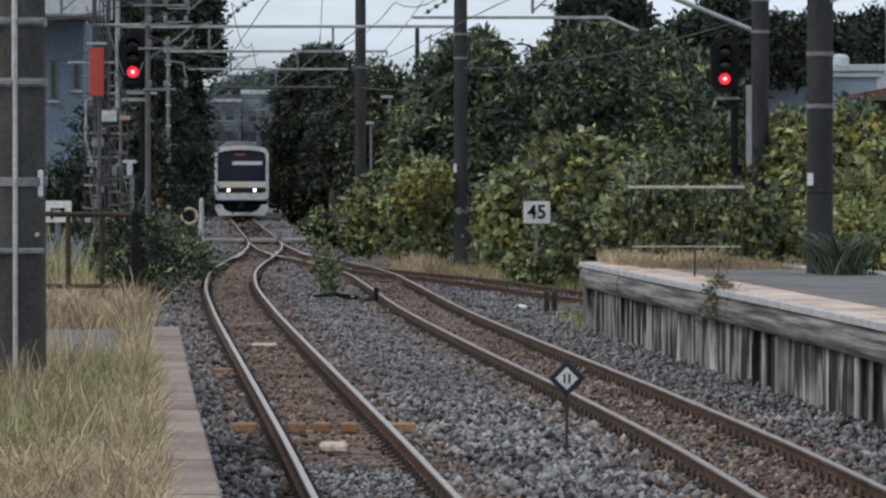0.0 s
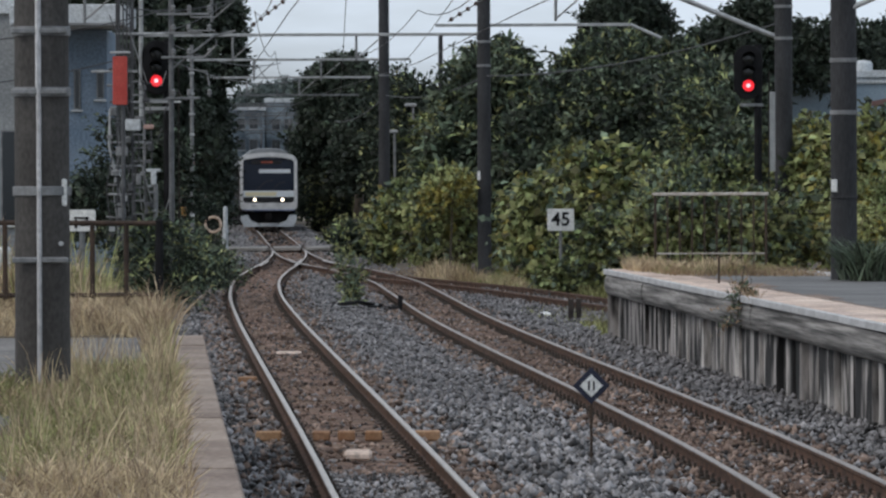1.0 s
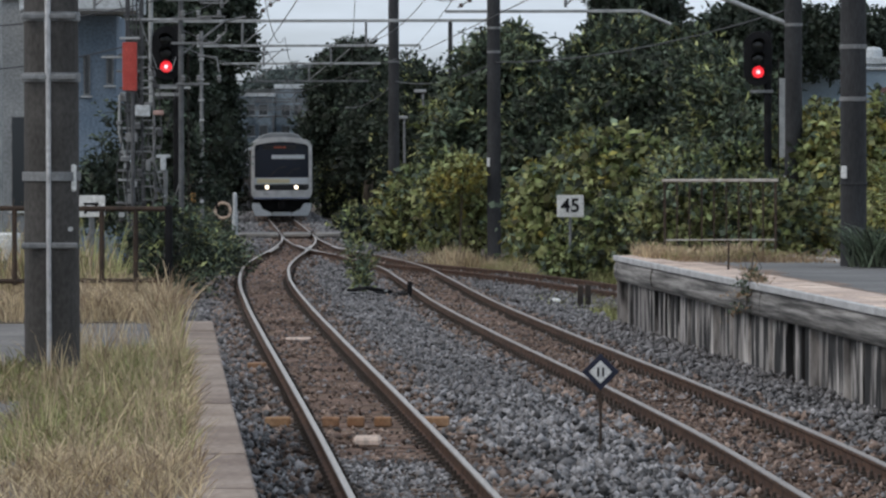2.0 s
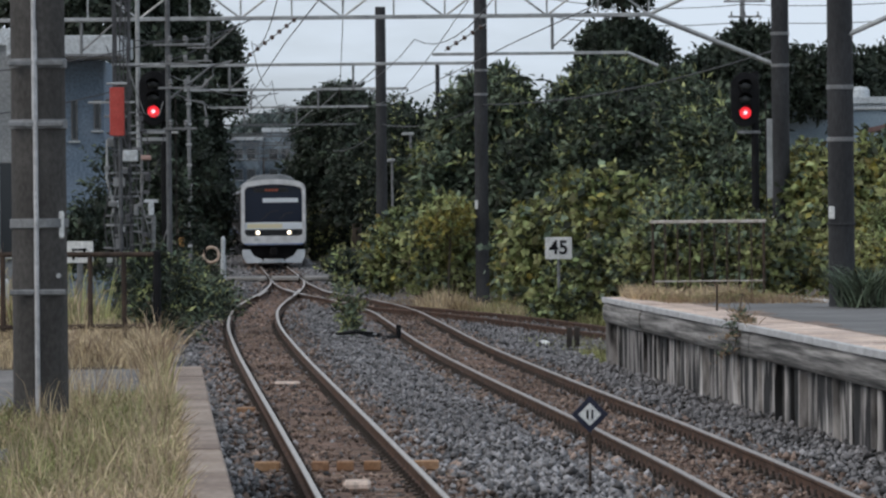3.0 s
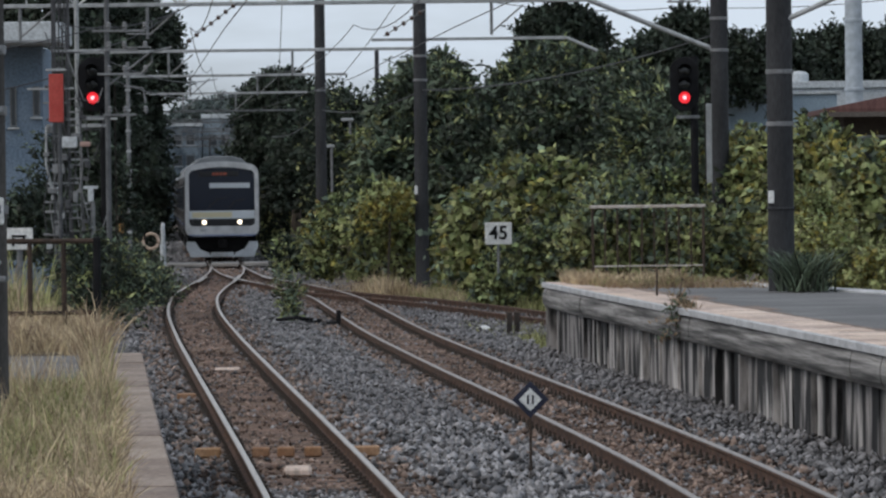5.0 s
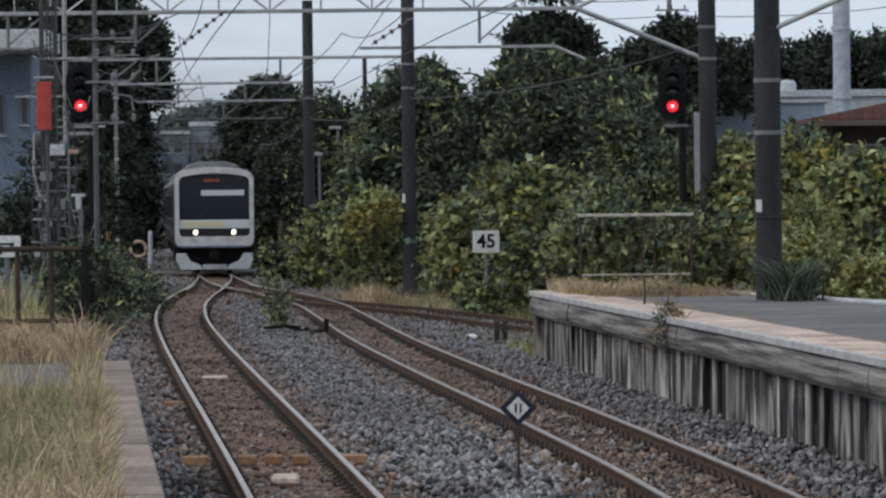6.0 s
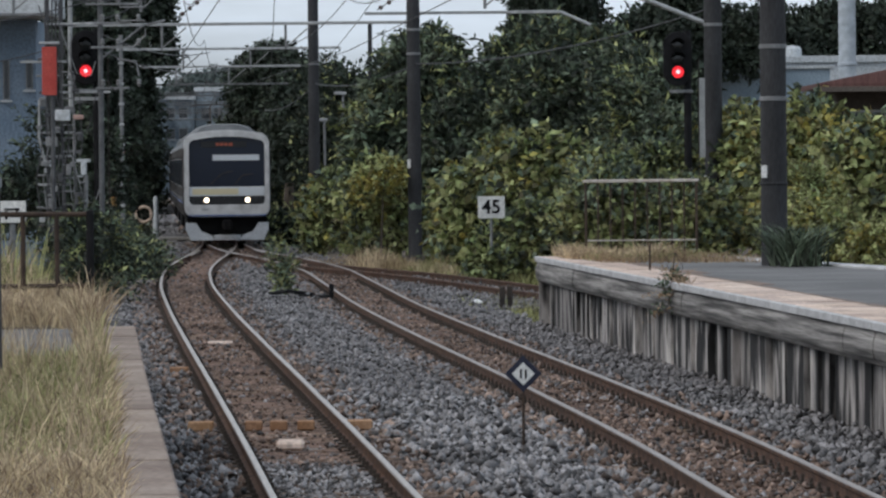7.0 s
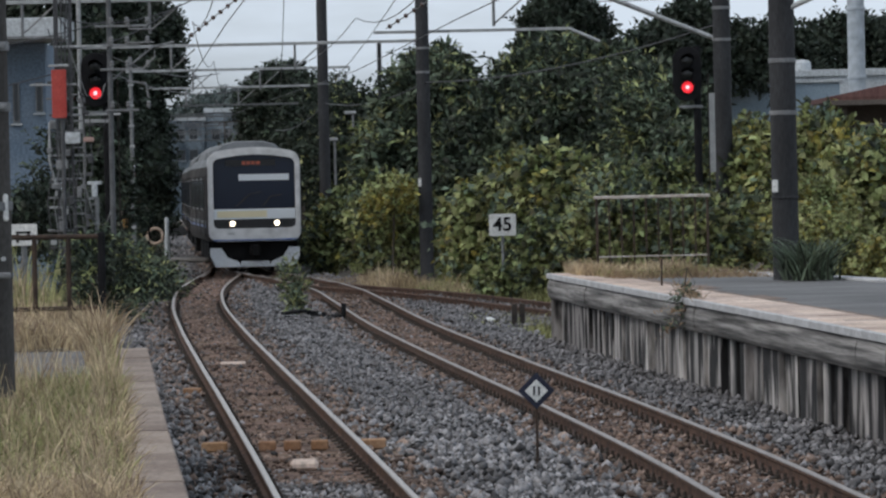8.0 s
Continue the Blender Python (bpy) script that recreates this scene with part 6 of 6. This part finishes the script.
for k in range(8):
    part("clip", Geo().box((0, -0.05, 2.0 + 0.5 * k), (0.14, 0.08, 0.06), 0.01), GALV, pole_u)
redb = thing("red_sign", "tall narrow red sign board on a post", "sign", "", (-7.15, 105.0, -0.36))
part("board", Geo().box((0, 0, 4.95), (0.30, 0.08, 1.0), 0.012), RED, redb, "red sheet board")
part("post", Geo().cyl((0.05, 0.1, 0), (0.05, 0.1, 5.6), 0.04, n=10), DARK_STEEL, redb)
part("cap", Geo().box((0.0, 0, 5.53), (0.42, 0.1, 0.05), 0.01), GALV, redb)
for a, b in (((-7.3, 108, 5.6), (-5.0, 112, 6.6)), ((-7.2, 108, 6.2), (-4.6, 112, 6.75)), ((-6.2, 106, 5.4), (-5.4, 148, 5.9)), ((-6.1, 106, 5.0), (-4.9, 148, 5.4)), ((-6.0, 106, 4.4), (-6.7, 125, 4.8)), ((-12, 100, 4.4), (-7.0, 108, 5.2)), ((-12, 104, 5.4), (-6.2, 106, 6.1))):
    wire_span("slack grey cable between the lineside masts", [a, b], 0.014, 0.25)
# level crossing gear
OCHRE = mat("faded_yellow_paint", (0.20, 0.11, 0.035), (0.34, 0.20, 0.06), 0.7, coarse=6, fine=30)
gate = thing("crossing_warning_post", "yellow and black striped level crossing warning post", "warning post", "", (-9.80, 176.0, -0.36))
for i in range(10):
    part("stripe", Geo().cyl((0, 0, 0.32 * i), (0, 0, 0.32 * (i + 1)), 0.085, n=12), OCHRE if i % 2 else BLACK, gate)
part("lamp_bar", Geo().box((0, -0.08, 3.4), (0.8, 0.06, 0.08), 0.01), BLACK, gate)
for sx in (-0.32, 0.32):
    part("lamp", Geo().cyl((sx, -0.12, 3.4), (sx, -0.2, 3.4), 0.15, n=14), BLACK, gate)
part("lamp_glass", Geo().cyl((0.32, -0.205, 3.4), (0.32, -0.215, 3.4), 0.10, n=12), plain("faded_red_glass", (0.42, 0.20, 0.17), 0.3), gate, "faded red lamp glass")
post_w = thing("marker_post", "tall white round-topped post beside the rails", "marker post", "", (-8.55, 180.0, -0.3))
part("post", Geo().lathe([(0.0, 1.86), (0.05, 1.84), (0.08, 1.75), (0.075, 1.2), (0.1, 1.0), (0.1, 0.0)], (0, 0, 0), 14), PALE_WALL, post_w)
coil = thing("cable_coil", "pale orange coil of hose hung on a stake", "hose coil", "", (-9.0, 180.5, -0.3))
cp = [(0.27 * math.cos(a * 0.3), 0.02 * math.sin(a), 1.20 + 0.27 * math.sin(a * 0.3)) for a in range(22)]
part("loop", Geo().tube(cp, 0.055, 8), mat("pale_hose", (0.45, 0.33, 0.24), (0.6, 0.47, 0.38), 0.7), coil)
part("stake", Geo().cyl((-0.22, 0, 0), (-0.22, 0, 1.5), 0.05, n=8), BLACK, coil)
# far lamp posts by the dark pole
for x, y, h in ((-1.95, 186, 5.5), (-2.65, 187, 4.55)):
    lp = thing("lamp_post", "slim pale lineside lamp post by the trees", "lamp post", "lamp posts", (x, y, -0.36))
    part("shaft", Geo().cyl((0, 0, 0), (0, 0, h), 0.05, 0.045, 10), GALV_OLD, lp)
    part("head", Geo().box((-0.1, 0, h + 0.06), (0.45, 0.2, 0.12), 0.03), GALV, lp)

# ---- small things in the tracks ----
bea = thing("track_beacon", "dusty pale pink track beacon between the rails", "track beacon", "", (TRACK_A(49.4)[0] - 0.08, 49.4, -0.15))
part("case", Geo().box((0, 0, 0.04), (0.27, 0.55, 0.09), 0.025), PAVE, bea)
part("mounting_bar", Geo().box((0, 0.05, -0.02), (0.62, 0.12, 0.03), 0.006), CONCRETE, bea)
be2 = thing("track_beacon", "small pale beacon plate between the rails", "track beacon", "", (TRACK_A(78.5)[0], 78.5, -0.15))
part("case", Geo().box((0, 0, 0.02), (0.40, 0.5, 0.05), 0.02), PAVE, be2)
rod = thing("point_rods", "black point rods and bent pipes lying on the ballast", "point rods", "", (-2.35, 104.0, -0.2))
part("rod", Geo().tube([(-0.55, 0, 0.05), (-0.2, -0.4, 0.1), (0.3, 0.2, 0.07), (0.95, 0, 0.1)], 0.045, 8), BLACK, rod)
part("rod", Geo().tube([(-0.3, 0.8, 0.16), (0.1, 0.3, 0.22), (0.6, 0.5, 0.14)], 0.04, 8), BLACK, rod)
part("rod", Geo().tube([(-0.6, 0.3, 0.02), (-0.3, 0.2, 0.12), (0.0, 0.0, 0.10)], 0.035, 8), GALV_OLD, rod)
part("stake", Geo().box((0.98, 0.2, 0.16), (0.10, 0.10, 0.40), 0.01), BLACK, rod)
part("rod", Geo().tube([(-0.62, -0.5, 0.02), (-0.1, -0.6, 0.05), (0.45, -0.5, 0.04), (0.92, -0.2, 0.06)], 0.028, 8), IRON, rod)
part("crank", Geo().box((0.35, 0.25, 0.12), (0.34, 0.12, 0.06), 0.015).cyl((0.22, 0.2, 0.06), (0.22, 0.2, 0.22), 0.035, n=10), BLACK, rod, "black iron crank")
part("cover", Geo().box((0.38, 0.55, 0.16), (0.30, 0.3, 0.05), 0.02), GALV, rod, "pale worn cover plate")
rock = thing("white_stone", "pale boulder lying beside the siding", "stone", "", (1.55, 100.0, -0.17))
bm = bmesh.new()
bmesh.ops.create_icosphere(bm, subdivisions=2, radius=0.16)
for v in bm.verts:
    v.co *= 1 + 0.3 * noise.noise(v.co * 7)
    v.co.z *= 0.6
me = bpy.data.meshes.new("boulder")
bm.to_mesh(me)
bm.free()
me.materials.append(WHITE)
new("boulder", me).parent = rock
for x, y in ((1.98, 97.0), (2.13, 97.3)):
    st = thing("sleeper_stake", "dark old sleeper stake standing by the siding", "stake", "old stakes", (x, y, -0.36))
    part("stake", Geo().box((0, 0, 0.3), (0.11, 0.11, 0.62), 0.015), IRON, st)
for yy, xs in ((52.9, ((-2.07, 0.27), (-1.52, 0.18), (-1.26, 0.18), (-0.976, 0.18), (-0.42, 0.27))), (67.3, ((-2.91, 0.25),))):
    for x, w in xs:
        ob = part("timber_block", Geo().box((x, yy, -0.10), (w, 0.22, 0.10), 0.012), SLEEPER_NEW, track_a, "orange-brown new timber block")

motions()
